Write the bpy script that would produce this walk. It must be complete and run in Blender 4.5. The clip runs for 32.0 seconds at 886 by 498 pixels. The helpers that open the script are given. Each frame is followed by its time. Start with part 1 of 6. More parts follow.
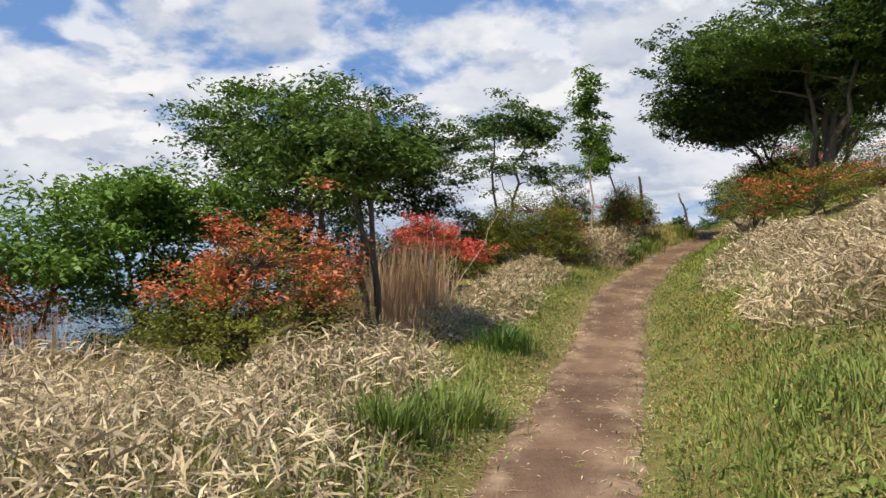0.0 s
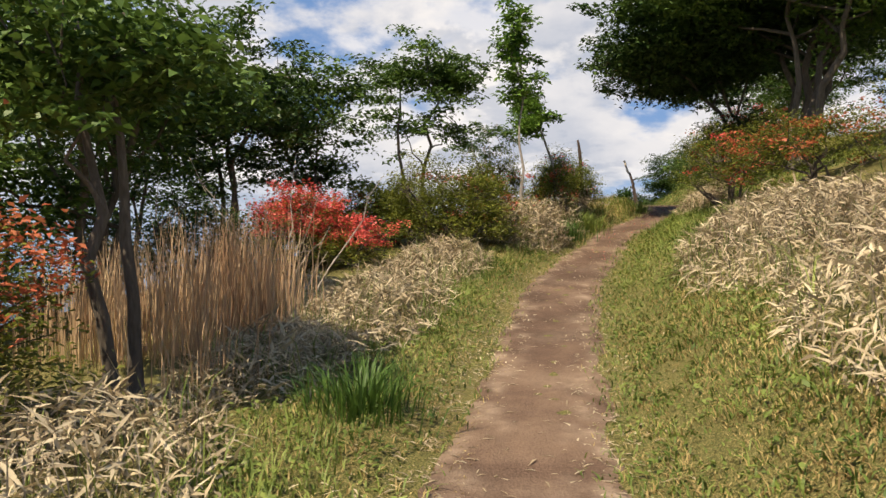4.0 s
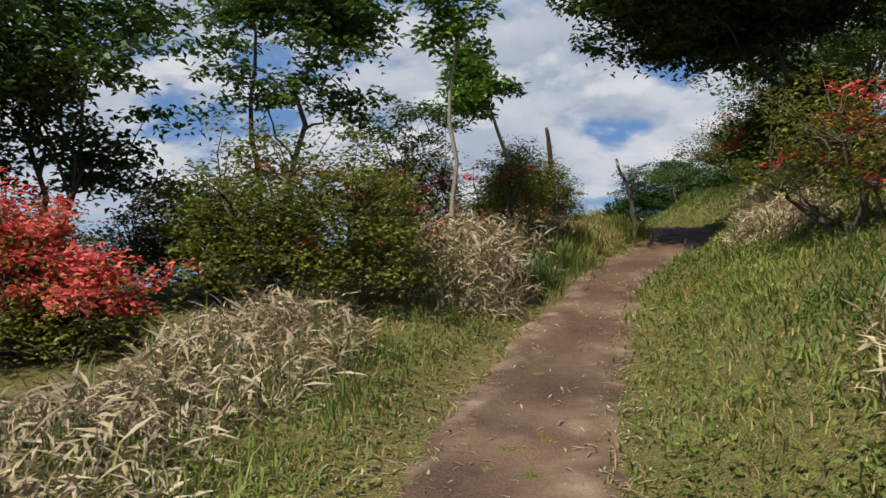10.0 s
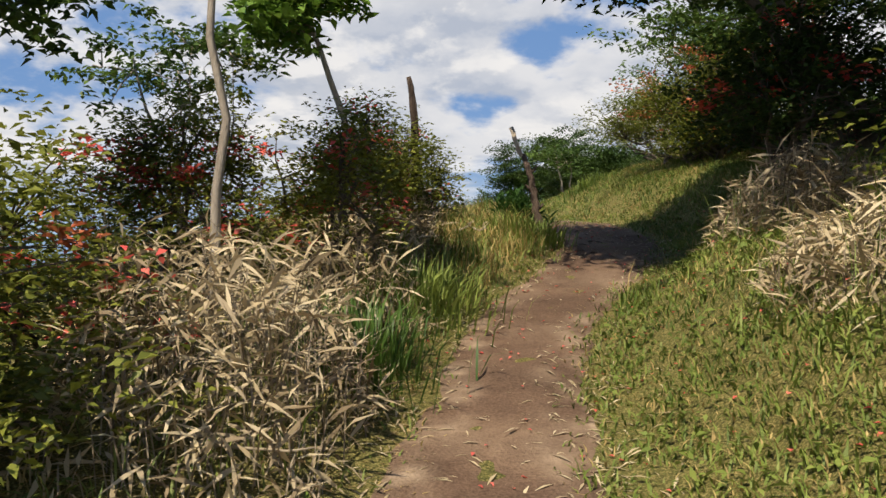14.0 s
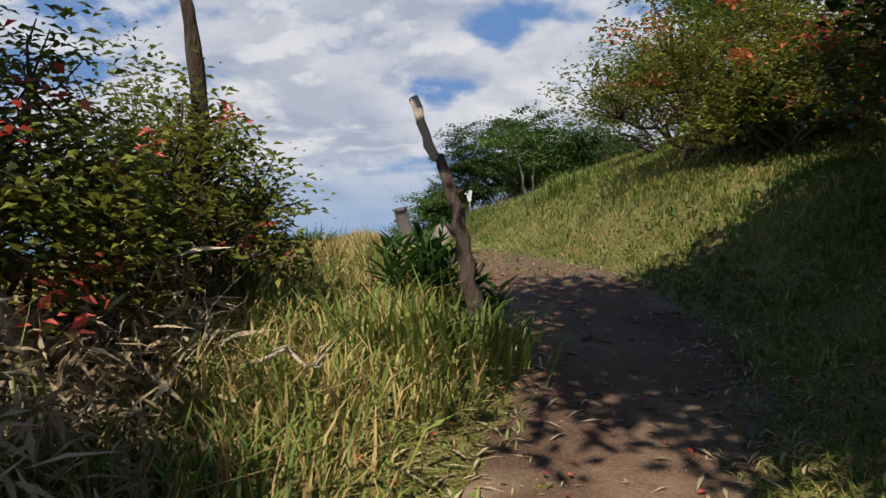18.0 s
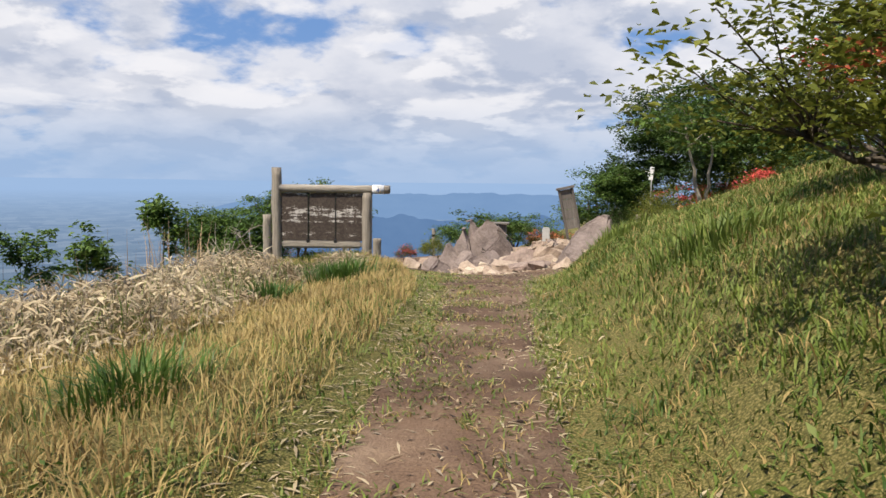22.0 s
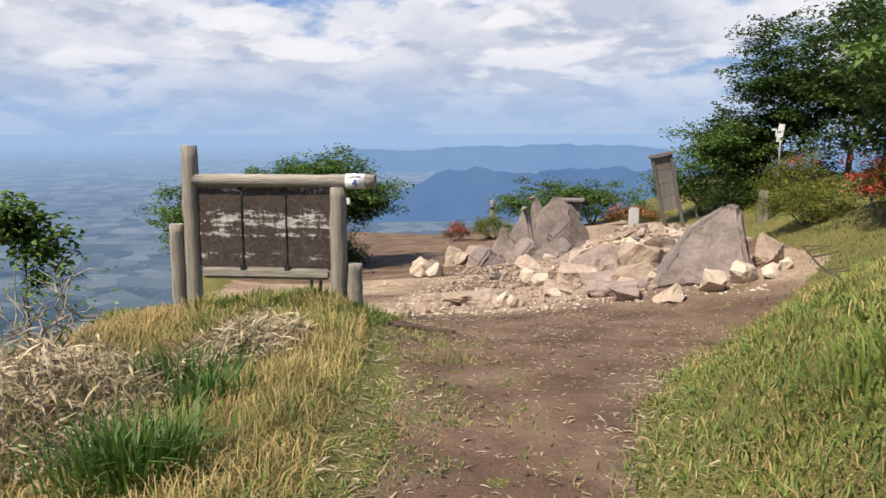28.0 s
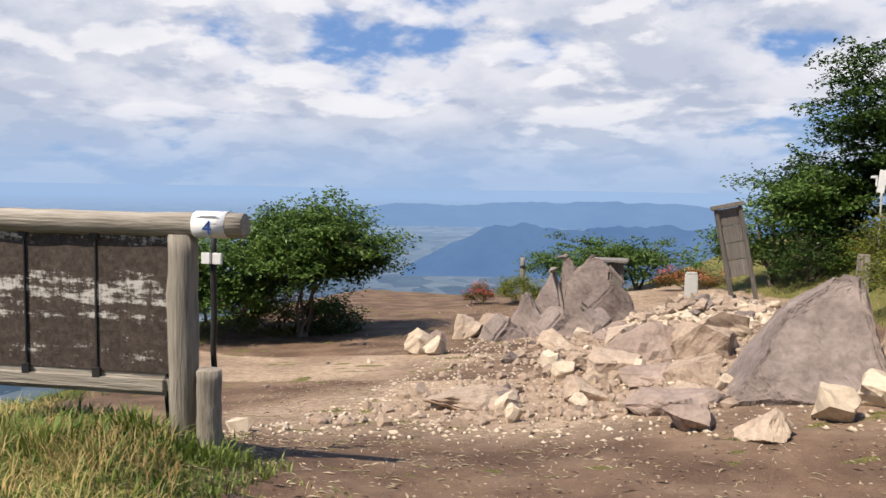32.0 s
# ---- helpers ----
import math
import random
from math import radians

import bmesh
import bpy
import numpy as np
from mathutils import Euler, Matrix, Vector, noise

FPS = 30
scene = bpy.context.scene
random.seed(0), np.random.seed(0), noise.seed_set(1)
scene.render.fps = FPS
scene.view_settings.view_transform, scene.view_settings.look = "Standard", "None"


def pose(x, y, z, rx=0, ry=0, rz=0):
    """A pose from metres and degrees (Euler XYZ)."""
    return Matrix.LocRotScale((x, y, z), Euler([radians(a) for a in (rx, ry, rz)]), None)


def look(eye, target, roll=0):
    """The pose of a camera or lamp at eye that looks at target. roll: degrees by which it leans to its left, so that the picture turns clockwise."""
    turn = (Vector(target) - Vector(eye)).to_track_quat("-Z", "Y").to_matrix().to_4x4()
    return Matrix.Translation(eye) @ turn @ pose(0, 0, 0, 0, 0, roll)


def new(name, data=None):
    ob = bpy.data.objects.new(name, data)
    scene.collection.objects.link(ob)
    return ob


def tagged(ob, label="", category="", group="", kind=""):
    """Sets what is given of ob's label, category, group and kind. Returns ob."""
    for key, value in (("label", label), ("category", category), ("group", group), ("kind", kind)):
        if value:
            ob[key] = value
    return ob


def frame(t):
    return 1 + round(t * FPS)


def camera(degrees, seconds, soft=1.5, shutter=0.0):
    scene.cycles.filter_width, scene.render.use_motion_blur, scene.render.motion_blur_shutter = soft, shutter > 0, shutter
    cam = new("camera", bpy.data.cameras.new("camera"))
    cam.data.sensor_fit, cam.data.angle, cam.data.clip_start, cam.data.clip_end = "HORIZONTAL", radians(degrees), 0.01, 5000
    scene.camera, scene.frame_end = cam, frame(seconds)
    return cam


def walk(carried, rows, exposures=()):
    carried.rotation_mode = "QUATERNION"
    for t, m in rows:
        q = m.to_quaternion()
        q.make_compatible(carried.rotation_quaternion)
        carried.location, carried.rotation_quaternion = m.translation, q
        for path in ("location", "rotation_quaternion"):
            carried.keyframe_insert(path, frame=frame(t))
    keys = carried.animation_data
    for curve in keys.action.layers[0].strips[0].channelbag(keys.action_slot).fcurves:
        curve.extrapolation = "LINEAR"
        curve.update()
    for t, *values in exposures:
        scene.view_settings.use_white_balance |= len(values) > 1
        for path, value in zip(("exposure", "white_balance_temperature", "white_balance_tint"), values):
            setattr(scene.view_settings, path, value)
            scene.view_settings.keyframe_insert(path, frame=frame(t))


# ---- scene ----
cam = camera(58.3, 32.0)
PATH = [
    (0, (-0.000, 0.000, 1.455), (-0.428, 1.953, 1.509), 0.3),
    (0.5, (-0.014, 0.510, 1.476), (-0.353, 2.479, 1.560), 0.4),
    (1, (-0.026, 1.017, 1.472), (-0.326, 2.994, 1.543), 0.2),
    (1.5, (-0.059, 1.545, 1.471), (-0.324, 3.527, 1.469), -0.1),
    (2, (-0.093, 2.069, 1.455), (-0.334, 4.053, 1.369), -0.3),
    (2.5, (-0.114, 2.593, 1.454), (-0.348, 4.575, 1.314), -0.4),
    (3, (-0.137, 3.148, 1.461), (-0.376, 5.130, 1.341), -0.3),
    (3.5, (-0.118, 3.672, 1.486), (-0.374, 5.655, 1.436), -0.6),
    (5.5, (0.063, 5.854, 1.743), (-0.238, 7.831, 1.789), 0.9),
    (6, (0.018, 6.447, 1.735), (-0.257, 8.428, 1.774), 1.0),
    (6.5, (0.004, 7.035, 1.744), (-0.255, 9.018, 1.758), 0.9),
    (7, (-0.005, 7.623, 1.772), (-0.245, 9.609, 1.769), 0.8),
    (7.5, (0.010, 8.179, 1.781), (-0.220, 10.166, 1.786), 0.7),
    (8, (0.010, 8.714, 1.817), (-0.206, 10.703, 1.826), 0.8),
    (8.5, (0.009, 9.246, 1.844), (-0.196, 11.236, 1.859), 0.8),
    (9, (0.033, 9.769, 1.871), (-0.169, 11.759, 1.890), 0.5),
    (9.5, (0.021, 10.297, 1.916), (-0.163, 12.288, 1.946), 0.3),
    (10, (0.046, 10.792, 1.960), (-0.123, 12.784, 2.007), 0.0),
    (10.5, (0.070, 11.287, 2.001), (-0.082, 13.281, 2.007), -0.4),
    (11, (0.089, 11.803, 2.032), (-0.088, 13.794, 1.942), -0.6),
    (11.5, (0.080, 12.379, 2.060), (-0.120, 14.366, 1.946), -0.7),
    (12, (0.153, 12.984, 2.130), (0.013, 14.978, 2.044), -0.6),
    (12.5, (0.171, 13.545, 2.227), (0.141, 15.543, 2.159), -0.2),
    (13, (0.161, 14.108, 2.305), (0.240, 16.106, 2.257), 0.0),
    (13.5, (0.232, 14.654, 2.390), (0.367, 16.649, 2.358), 0.1),
    (14, (0.296, 15.141, 2.464), (0.460, 17.134, 2.445), 0.1),
    (14.5, (0.396, 15.700, 2.512), (0.574, 17.692, 2.509), -0.7),
    (15, (0.439, 16.211, 2.590), (0.701, 18.194, 2.553), -1.0),
    (15.5, (0.620, 16.744, 2.610), (0.913, 18.723, 2.574), -1.1),
    (17.5, (1.249, 19.049, 2.952), (1.489, 21.034, 2.908), -0.5),
    (18, (1.340, 19.603, 3.046), (1.598, 21.586, 2.986), -0.8),
    (18.5, (1.421, 20.134, 3.151), (1.740, 22.107, 3.070), -0.1),
    (19, (1.576, 20.618, 3.217), (1.945, 22.582, 3.130), -0.3),
    (19.5, (1.707, 21.062, 3.286), (2.139, 23.012, 3.191), -0.2),
    (20, (1.932, 21.482, 3.341), (2.345, 23.436, 3.241), -0.9),
    (20.5, (2.163, 21.881, 3.431), (2.567, 23.836, 3.307), -0.2),
    (21, (2.421, 22.385, 3.546), (2.680, 24.363, 3.401), -0.2),
    (21.5, (2.731, 22.929, 3.717), (2.714, 24.921, 3.538), 0.4),
    (22, (2.937, 23.431, 3.860), (2.689, 25.409, 3.690), 0.7),
    (22.5, (3.080, 23.919, 4.005), (2.673, 25.872, 3.860), 0.1),
    (23, (2.905, 24.358, 4.077), (2.408, 26.290, 3.938), -0.5),
    (23.5, (2.789, 24.811, 4.171), (2.238, 26.729, 4.034), -0.7),
    (24, (2.688, 25.308, 4.220), (2.124, 27.222, 4.090), -0.8),
    (24.5, (2.581, 25.821, 4.266), (2.028, 27.739, 4.142), -0.8),
    (25, (2.441, 26.356, 4.288), (1.919, 28.282, 4.148), -0.7),
    (25.5, (2.419, 26.927, 4.293), (1.926, 28.858, 4.123), -0.3),
    (27.5, (2.655, 29.267, 4.230), (2.219, 31.196, 3.935), 0.2),
    (28, (2.721, 29.771, 4.223), (2.288, 31.703, 3.933), -0.1),
    (28.5, (2.681, 30.289, 4.243), (2.280, 32.230, 3.972), -0.0),
    (29, (2.637, 30.858, 4.235), (2.281, 32.811, 3.988), 0.2),
    (29.5, (2.601, 31.372, 4.214), (2.300, 33.337, 3.997), 0.2),
    (30, (2.591, 31.803, 4.157), (2.343, 33.776, 3.939), 0.3),
    (30.5, (2.634, 32.227, 4.094), (2.350, 34.195, 3.873), 0.1),
    (31, (2.705, 32.723, 4.049), (2.284, 34.677, 3.979), 1.1),
    (31.5, (2.716, 33.226, 3.994), (2.200, 35.157, 3.927), 1.0),
    (32, (2.635, 33.763, 3.947), (2.085, 35.680, 3.793), 0.9),
]
EXPOSURES = [(0.0, 0.5, 6600, 11), (3.0, 0.52, 7100, 13), (6.5, 0.5, 6950, 13), (8.0, 0.35, 7000, 14), (9.0, 0.2, 6600, 13), (10.0, 0.08, 6300, 10), (11.0, -0.10, 6000, 10), (12.0, 0.02, 6300, 10), (12.8, 0.36, 6800, 11), (15.0, 0.38, 6800, 11), (17.5, 0.15, 6400, 12), (20.0, 0.22, 6450, 13), (21.5, 0.4, 6450, 13), (25.0, 0.47, 6450, 13), (32.0, 0.45, 6450, 14)]
walk(cam, [(t, look(eye, target, roll)) for t, eye, target, roll in PATH], EXPOSURES)

# ---- light: a high sun behind the walker's left shoulder, bright broken cloud ----
SUN_ELEV, SUN_AZ = radians(56), math.atan2(-0.60, -0.80)
sun = new("sun", bpy.data.lights.new("sun", "SUN"))
sun.data.energy, sun.data.angle, sun.data.color = 5.0, radians(0.6), (1.0, 0.905, 0.735)
to_sun = Vector((math.sin(SUN_AZ) * math.cos(SUN_ELEV), math.cos(SUN_AZ) * math.cos(SUN_ELEV), math.sin(SUN_ELEV)))
sun.matrix_world = look(to_sun * 60, (0, 0, 0))

world = bpy.data.worlds.new("sky")
scene.world = world
world.use_nodes = True
wt = world.node_tree
wt.nodes.clear()


def wnode(kind, **values):
    n = wt.nodes.new(kind)
    for key, value in values.items():
        if key in n.inputs:
            n.inputs[key].default_value = value
    return n


def wmath(op, a, b=None, clamp=False):
    n = wt.nodes.new("ShaderNodeMath")
    n.operation, n.use_clamp = op, clamp
    for k, v in enumerate((a, b)):
        if v is None:
            continue
        if isinstance(v, (int, float)):
            n.inputs[k].default_value = v
        else:
            wt.links.new(v, n.inputs[k])
    return n.outputs[0]


sky = wt.nodes.new("ShaderNodeTexSky")
sky.sky_type, sky.sun_disc = "NISHITA", False
sky.sun_elevation, sky.sun_rotation, sky.altitude, sky.dust_density = SUN_ELEV, SUN_AZ, 900, 0.6
coord = wt.nodes.new("ShaderNodeTexCoord")
parts_xyz = wt.nodes.new("ShaderNodeSeparateXYZ")
wt.links.new(coord.outputs["Generated"], parts_xyz.inputs[0])
up = wmath("MAXIMUM", parts_xyz.outputs[2], 0.0)


def cloud_layer(raised):
    """Where the line of sight meets a level sheet of cloud; raised looks a little higher."""
    over = wmath("ADD", up, 0.33 + raised)
    join = wt.nodes.new("ShaderNodeCombineXYZ")
    wt.links.new(wmath("DIVIDE", parts_xyz.outputs[0], over), join.inputs[0])
    wt.links.new(wmath("DIVIDE", parts_xyz.outputs[1], over), join.inputs[1])
    return join.outputs[0]


flat, flat_up = cloud_layer(0.0), cloud_layer(0.022)


def cloud_noise(scale, detail, offset, rough=0.55, distortion=0.0, layer=None):
    shift = wt.nodes.new("ShaderNodeVectorMath")
    shift.operation = "ADD"
    wt.links.new(layer or flat, shift.inputs[0])
    shift.inputs[1].default_value = offset
    n = wnode("ShaderNodeTexNoise", Scale=scale, Detail=detail, Roughness=rough, Distortion=distortion)
    wt.links.new(shift.outputs[0], n.inputs["Vector"])
    return n.outputs["Fac"]


def wramp(value, low, high):
    n = wnode("ShaderNodeMapRange")
    n.interpolation_type = "SMOOTHSTEP"
    n.inputs["From Min"].default_value, n.inputs["From Max"].default_value = low, high
    wt.links.new(value, n.inputs["Value"])
    return n.outputs["Result"]


def wmix(fac, a, b):
    n = wt.nodes.new("ShaderNodeMix")
    n.data_type = "RGBA"
    for socket, v in ((n.inputs["Factor"], fac), (n.inputs["A"], a), (n.inputs["B"], b)):
        if isinstance(v, (tuple, float, int)):
            socket.default_value = v
        else:
            wt.links.new(v, socket)
    return n.outputs["Result"]


def cloud_cover(layer):
    base_cloud = cloud_noise(1.55, 10, (3.7, 1.2, 0.0), 0.52, 0.0, layer)
    fine_cloud = cloud_noise(4.6, 10, (9.1, 4.4, 0.0), 0.55, 0.0, layer)
    return wmath("ADD", wmath("MULTIPLY", base_cloud, 0.62), wmath("MULTIPLY", fine_cloud, 0.38))


cover = cloud_cover(flat)
mask = wramp(wmath("SUBTRACT", cover, wmath("MULTIPLY", wramp(up, 0.12, 0.45), 0.11)), 0.405, 0.485)
thick = wmath("ADD", wmath("MULTIPLY", wramp(cloud_cover(flat_up), 0.44, 0.60), 0.75), wmath("MULTIPLY", wramp(wmath("SUBTRACT", cloud_cover(flat_up), cover), -0.01, 0.05), 0.35), True)
# heaped clouds, in rows that close up towards the horizon
bearing = wmath("MULTIPLY", wmath("ARCTAN2", parts_xyz.outputs[0], parts_xyz.outputs[1]), 5.0)


def cloud_rows(raised):
    join = wt.nodes.new("ShaderNodeCombineXYZ")
    wt.links.new(bearing, join.inputs[0])
    wt.links.new(wmath("MULTIPLY", wmath("LOGARITHM", wmath("ADD", up, 0.07 + raised), math.e), 2.9), join.inputs[1])
    return join.outputs[0]


heap = cloud_noise(1.15, 9, (5.3, 2.1, 0.0), 0.55, 0.15, cloud_rows(0.0))
heap_up = cloud_noise(1.15, 9, (5.3, 2.1, 0.0), 0.55, 0.15, cloud_rows(0.020))
puff = wmath("MULTIPLY", wramp(heap, 0.49, 0.60), wmath("MULTIPLY", wramp(up, 0.02, 0.06), wramp(up, 0.50, 0.24)))
puff_shade = wramp(wmath("ADD", wmath("SUBTRACT", heap_up, heap), wmath("MULTIPLY", wmath("SUBTRACT", heap_up, 0.55), 0.6)), -0.03, 0.075)
sky_blue = wmix(0.65, sky.outputs["Color"], (2.0, 4.2, 8.8, 1))
cloud_colour = wmix(thick, (9.4, 9.6, 10.0, 1), (5.7, 6.4, 7.7, 1))
clouded = wmix(wmath("MULTIPLY", mask, 0.95), sky_blue, cloud_colour)
clouded = wmix(wmath("MULTIPLY", puff, 0.75), clouded, wmix(puff_shade, (11.0, 11.0, 11.0, 1), (6.9, 7.4, 8.3, 1)))
haze = wramp(up, 0.11, 0.0)
low = wmix(wmath("MULTIPLY", haze, 0.85), clouded, (4.2, 6.05, 8.7, 1))
back = wnode("ShaderNodeBackground", Strength=0.063)
wt.links.new(low, back.inputs["Color"])
wt.links.new(back.outputs[0], wnode("ShaderNodeOutputWorld").inputs["Surface"])

# ---- materials ----


def material(name, rough=0.8, spec=0.3):
    m = bpy.data.materials.new(name)
    m.use_nodes = True
    b = m.node_tree.nodes["Principled BSDF"]
    b.inputs["Roughness"].default_value = rough
    b.inputs["Specular IOR Level"].default_value = spec
    return m, m.node_tree, b


def tex(nt, kind="ShaderNodeTexNoise", space="Object", **values):
    c = nt.nodes.new("ShaderNodeTexCoord")
    n = nt.nodes.new(kind)
    for key, value in values.items():
        n.inputs[key].default_value = value
    nt.links.new(c.outputs[space], n.inputs["Vector"])
    return n


def ramp(nt, value, *stops):
    n = nt.nodes.new("ShaderNodeValToRGB")
    e = n.color_ramp.elements
    while len(e) < len(stops):
        e.new(0.5)
    for k, (at, colour) in enumerate(stops):
        e[k].position, e[k].color = at, (*colour, 1)
    nt.links.new(value, n.inputs["Fac"])
    return n.outputs["Color"]


def mix(nt, fac, a, b, blend="MIX"):
    n = nt.nodes.new("ShaderNodeMix")
    n.data_type, n.blend_type = "RGBA", blend
    for socket, v in ((n.inputs["Factor"], fac), (n.inputs["A"], a), (n.inputs["B"], b)):
        if isinstance(v, (int, float)):
            socket.default_value = v
        elif isinstance(v, tuple):
            socket.default_value = (*v, 1)
        else:
            nt.links.new(v, socket)
    return n.outputs["Result"]


def bump(nt, b, height, strength, distance):
    n = nt.nodes.new("ShaderNodeBump")
    n.inputs["Strength"].default_value, n.inputs["Distance"].default_value = strength, distance
    nt.links.new(height, n.inputs["Height"])
    nt.links.new(n.outputs[0], b.inputs["Normal"])


def leafy(name, dark, mid, light, rough=0.5, through_light=0.27, spec=0.3):
    """Leaves, blades and petals: each piece has a shade of its own, and light passes through it."""
    m, nt, b = material(name, rough, spec)
    g = nt.nodes.new("ShaderNodeNewGeometry")
    c = ramp(nt, g.outputs["Random Per Island"], (0.0, dark), (0.5, mid), (1.0, light))
    n = tex(nt, Scale=0.9, Detail=3.0)
    c = mix(nt, 0.5, c, ramp(nt, n.outputs["Fac"], (0.3, dark), (0.7, light)))
    nt.links.new(c, b.inputs["Base Color"])
    t = nt.nodes.new("ShaderNodeBsdfTranslucent")
    nt.links.new(c, t.inputs["Color"])
    s = nt.nodes.new("ShaderNodeMixShader")
    s.inputs[0].default_value = through_light
    nt.links.new(b.outputs[0], s.inputs[1])
    nt.links.new(t.outputs[0], s.inputs[2])
    nt.links.new(s.outputs[0], nt.nodes["Material Output"].inputs["Surface"])
    return m


def mottled(name, colours, scale=6.0, fine=60.0, rough=0.85, relief=0.5, depth_m=0.01, stretch=None, spec=0.25, grime=0.4):
    m, nt, b = material(name, rough, spec)
    n1, n2 = tex(nt, Scale=scale, Detail=8.0, Roughness=0.65), tex(nt, Scale=fine, Detail=4.0, Roughness=0.6)
    if stretch:
        for n in (n1, n2):
            mp = nt.nodes.new("ShaderNodeMapping")
            mp.inputs["Scale"].default_value = stretch
            nt.links.new(n.inputs["Vector"].links[0].from_socket, mp.inputs["Vector"])
            nt.links.new(mp.outputs[0], n.inputs["Vector"])
    k = len(colours) - 1
    c = ramp(nt, n1.outputs["Fac"], *[(0.28 + 0.44 * i / k, col) for i, col in enumerate(colours)])
    c = mix(nt, grime, c, ramp(nt, n2.outputs["Fac"], (0.3, colours[0]), (0.7, colours[-1])))
    info = nt.nodes.new("ShaderNodeObjectInfo")
    c = mix(nt, 0.3, c, ramp(nt, info.outputs["Random"], (0.0, colours[0]), (1.0, colours[-1])))
    nt.links.new(c, b.inputs["Base Color"])
    h = nt.nodes.new("ShaderNodeMath")
    h.operation = "ADD"
    nt.links.new(n1.outputs["Fac"], h.inputs[0])
    nt.links.new(n2.outputs["Fac"], h.inputs[1])
    bump(nt, b, h.outputs[0], relief, depth_m)
    return m


M_LEAF = leafy("tree_leaf", (0.032, 0.068, 0.014), (0.075, 0.14, 0.026), (0.14, 0.22, 0.045))
M_LEAF_DARK = leafy("tree_leaf_dark", (0.018, 0.042, 0.010), (0.042, 0.085, 0.017), (0.085, 0.14, 0.03), 0.5, 0.2)
M_LEAF_BRIGHT = leafy("tree_leaf_bright", (0.05, 0.11, 0.016), (0.11, 0.21, 0.03), (0.18, 0.30, 0.05))
M_LEAF_SHRUB = leafy("shrub_leaf", (0.06, 0.08, 0.014), (0.15, 0.18, 0.026), (0.29, 0.30, 0.052), 0.5, 0.33)
M_LEAF_BRONZE = leafy("bronze_leaf", (0.05, 0.035, 0.012), (0.12, 0.085, 0.02), (0.20, 0.15, 0.035))
M_PETAL_RED = leafy("red_petal", (0.50, 0.04, 0.04), (0.74, 0.105, 0.09), (0.84, 0.23, 0.18), 0.55)
M_PETAL_ORANGE = leafy("orange_petal", (0.36, 0.065, 0.035), (0.56, 0.155, 0.075), (0.66, 0.27, 0.12), 0.55)
M_GRASS = leafy("green_grass", (0.036, 0.08, 0.012), (0.125, 0.195, 0.03), (0.29, 0.335, 0.08), 0.55)
M_GRASS_DEEP = leafy("deep_green_grass", (0.03, 0.075, 0.012), (0.07, 0.14, 0.022), (0.12, 0.20, 0.04), 0.5)
M_GRASS_DRY = leafy("dry_grass", (0.20, 0.13, 0.05), (0.42, 0.30, 0.115), (0.60, 0.47, 0.20), 0.7)
M_STRAW = leafy("dry_bamboo_leaf", (0.09, 0.052, 0.026), (0.44, 0.33, 0.18), (0.75, 0.64, 0.43), 0.6, 0.2)
M_STRAW_GREY = leafy("dead_twig", (0.10, 0.075, 0.05), (0.24, 0.19, 0.13), (0.40, 0.33, 0.24), 0.8, 0.0)
M_REED = leafy("dead_reed", (0.20, 0.10, 0.05), (0.48, 0.30, 0.17), (0.68, 0.50, 0.30), 0.7, 0.1)
M_BROAD = leafy("broad_green_leaf", (0.02, 0.055, 0.012), (0.04, 0.10, 0.02), (0.07, 0.15, 0.03), 0.6, 0.3, 0.2)
M_BARK = mottled("bark", [(0.035, 0.028, 0.022), (0.10, 0.08, 0.06), (0.20, 0.165, 0.13)], 5, 40, 0.9, 0.8, 0.02, (1, 1, 0.25))
M_BARK_PALE = mottled("pale_bark", [(0.16, 0.13, 0.10), (0.30, 0.26, 0.21), (0.48, 0.43, 0.37)], 5, 40, 0.85, 0.6, 0.012, (1, 1, 0.3))
M_SNAG = mottled("weathered_snag", [(0.015, 0.010, 0.009), (0.055, 0.036, 0.030), (0.19, 0.14, 0.11)], 11, 55, 0.9, 1.0, 0.03, (1, 1, 0.22))
M_SNAG_TOP = mottled("bleached_wood", [(0.16, 0.12, 0.09), (0.36, 0.29, 0.22), (0.58, 0.50, 0.41)], 5, 30, 0.85, 0.8, 0.015, (1, 1, 0.2))
M_WOOD = mottled("weathered_log", [(0.06, 0.048, 0.036), (0.25, 0.215, 0.17), (0.48, 0.43, 0.36)], 16, 70, 0.85, 1.0, 0.012, (1, 1, 0.05), 0.2, 0.5)
M_WOOD_X = mottled("weathered_rail", [(0.08, 0.064, 0.048), (0.32, 0.28, 0.225), (0.60, 0.55, 0.47)], 16, 70, 0.85, 1.0, 0.012, (0.05, 1, 1), 0.2, 0.5)
M_WOOD_GREY = mottled("grey_board", [(0.05, 0.042, 0.036), (0.15, 0.13, 0.115), (0.30, 0.275, 0.245)], 14, 70, 0.9, 0.9, 0.008, (1, 1, 0.06), 0.2, 0.5)
M_ROCK = mottled("grey_rock", [(0.058, 0.043, 0.038), (0.20, 0.156, 0.138), (0.385, 0.318, 0.28)], 1.7, 13, 0.9, 0.8, 0.04, None, 0.2, 0.3)
M_ROCK_TAN = mottled("tan_stone", [(0.17, 0.115, 0.085), (0.37, 0.28, 0.21), (0.58, 0.47, 0.36)], 3.5, 22, 0.9, 0.7, 0.02)
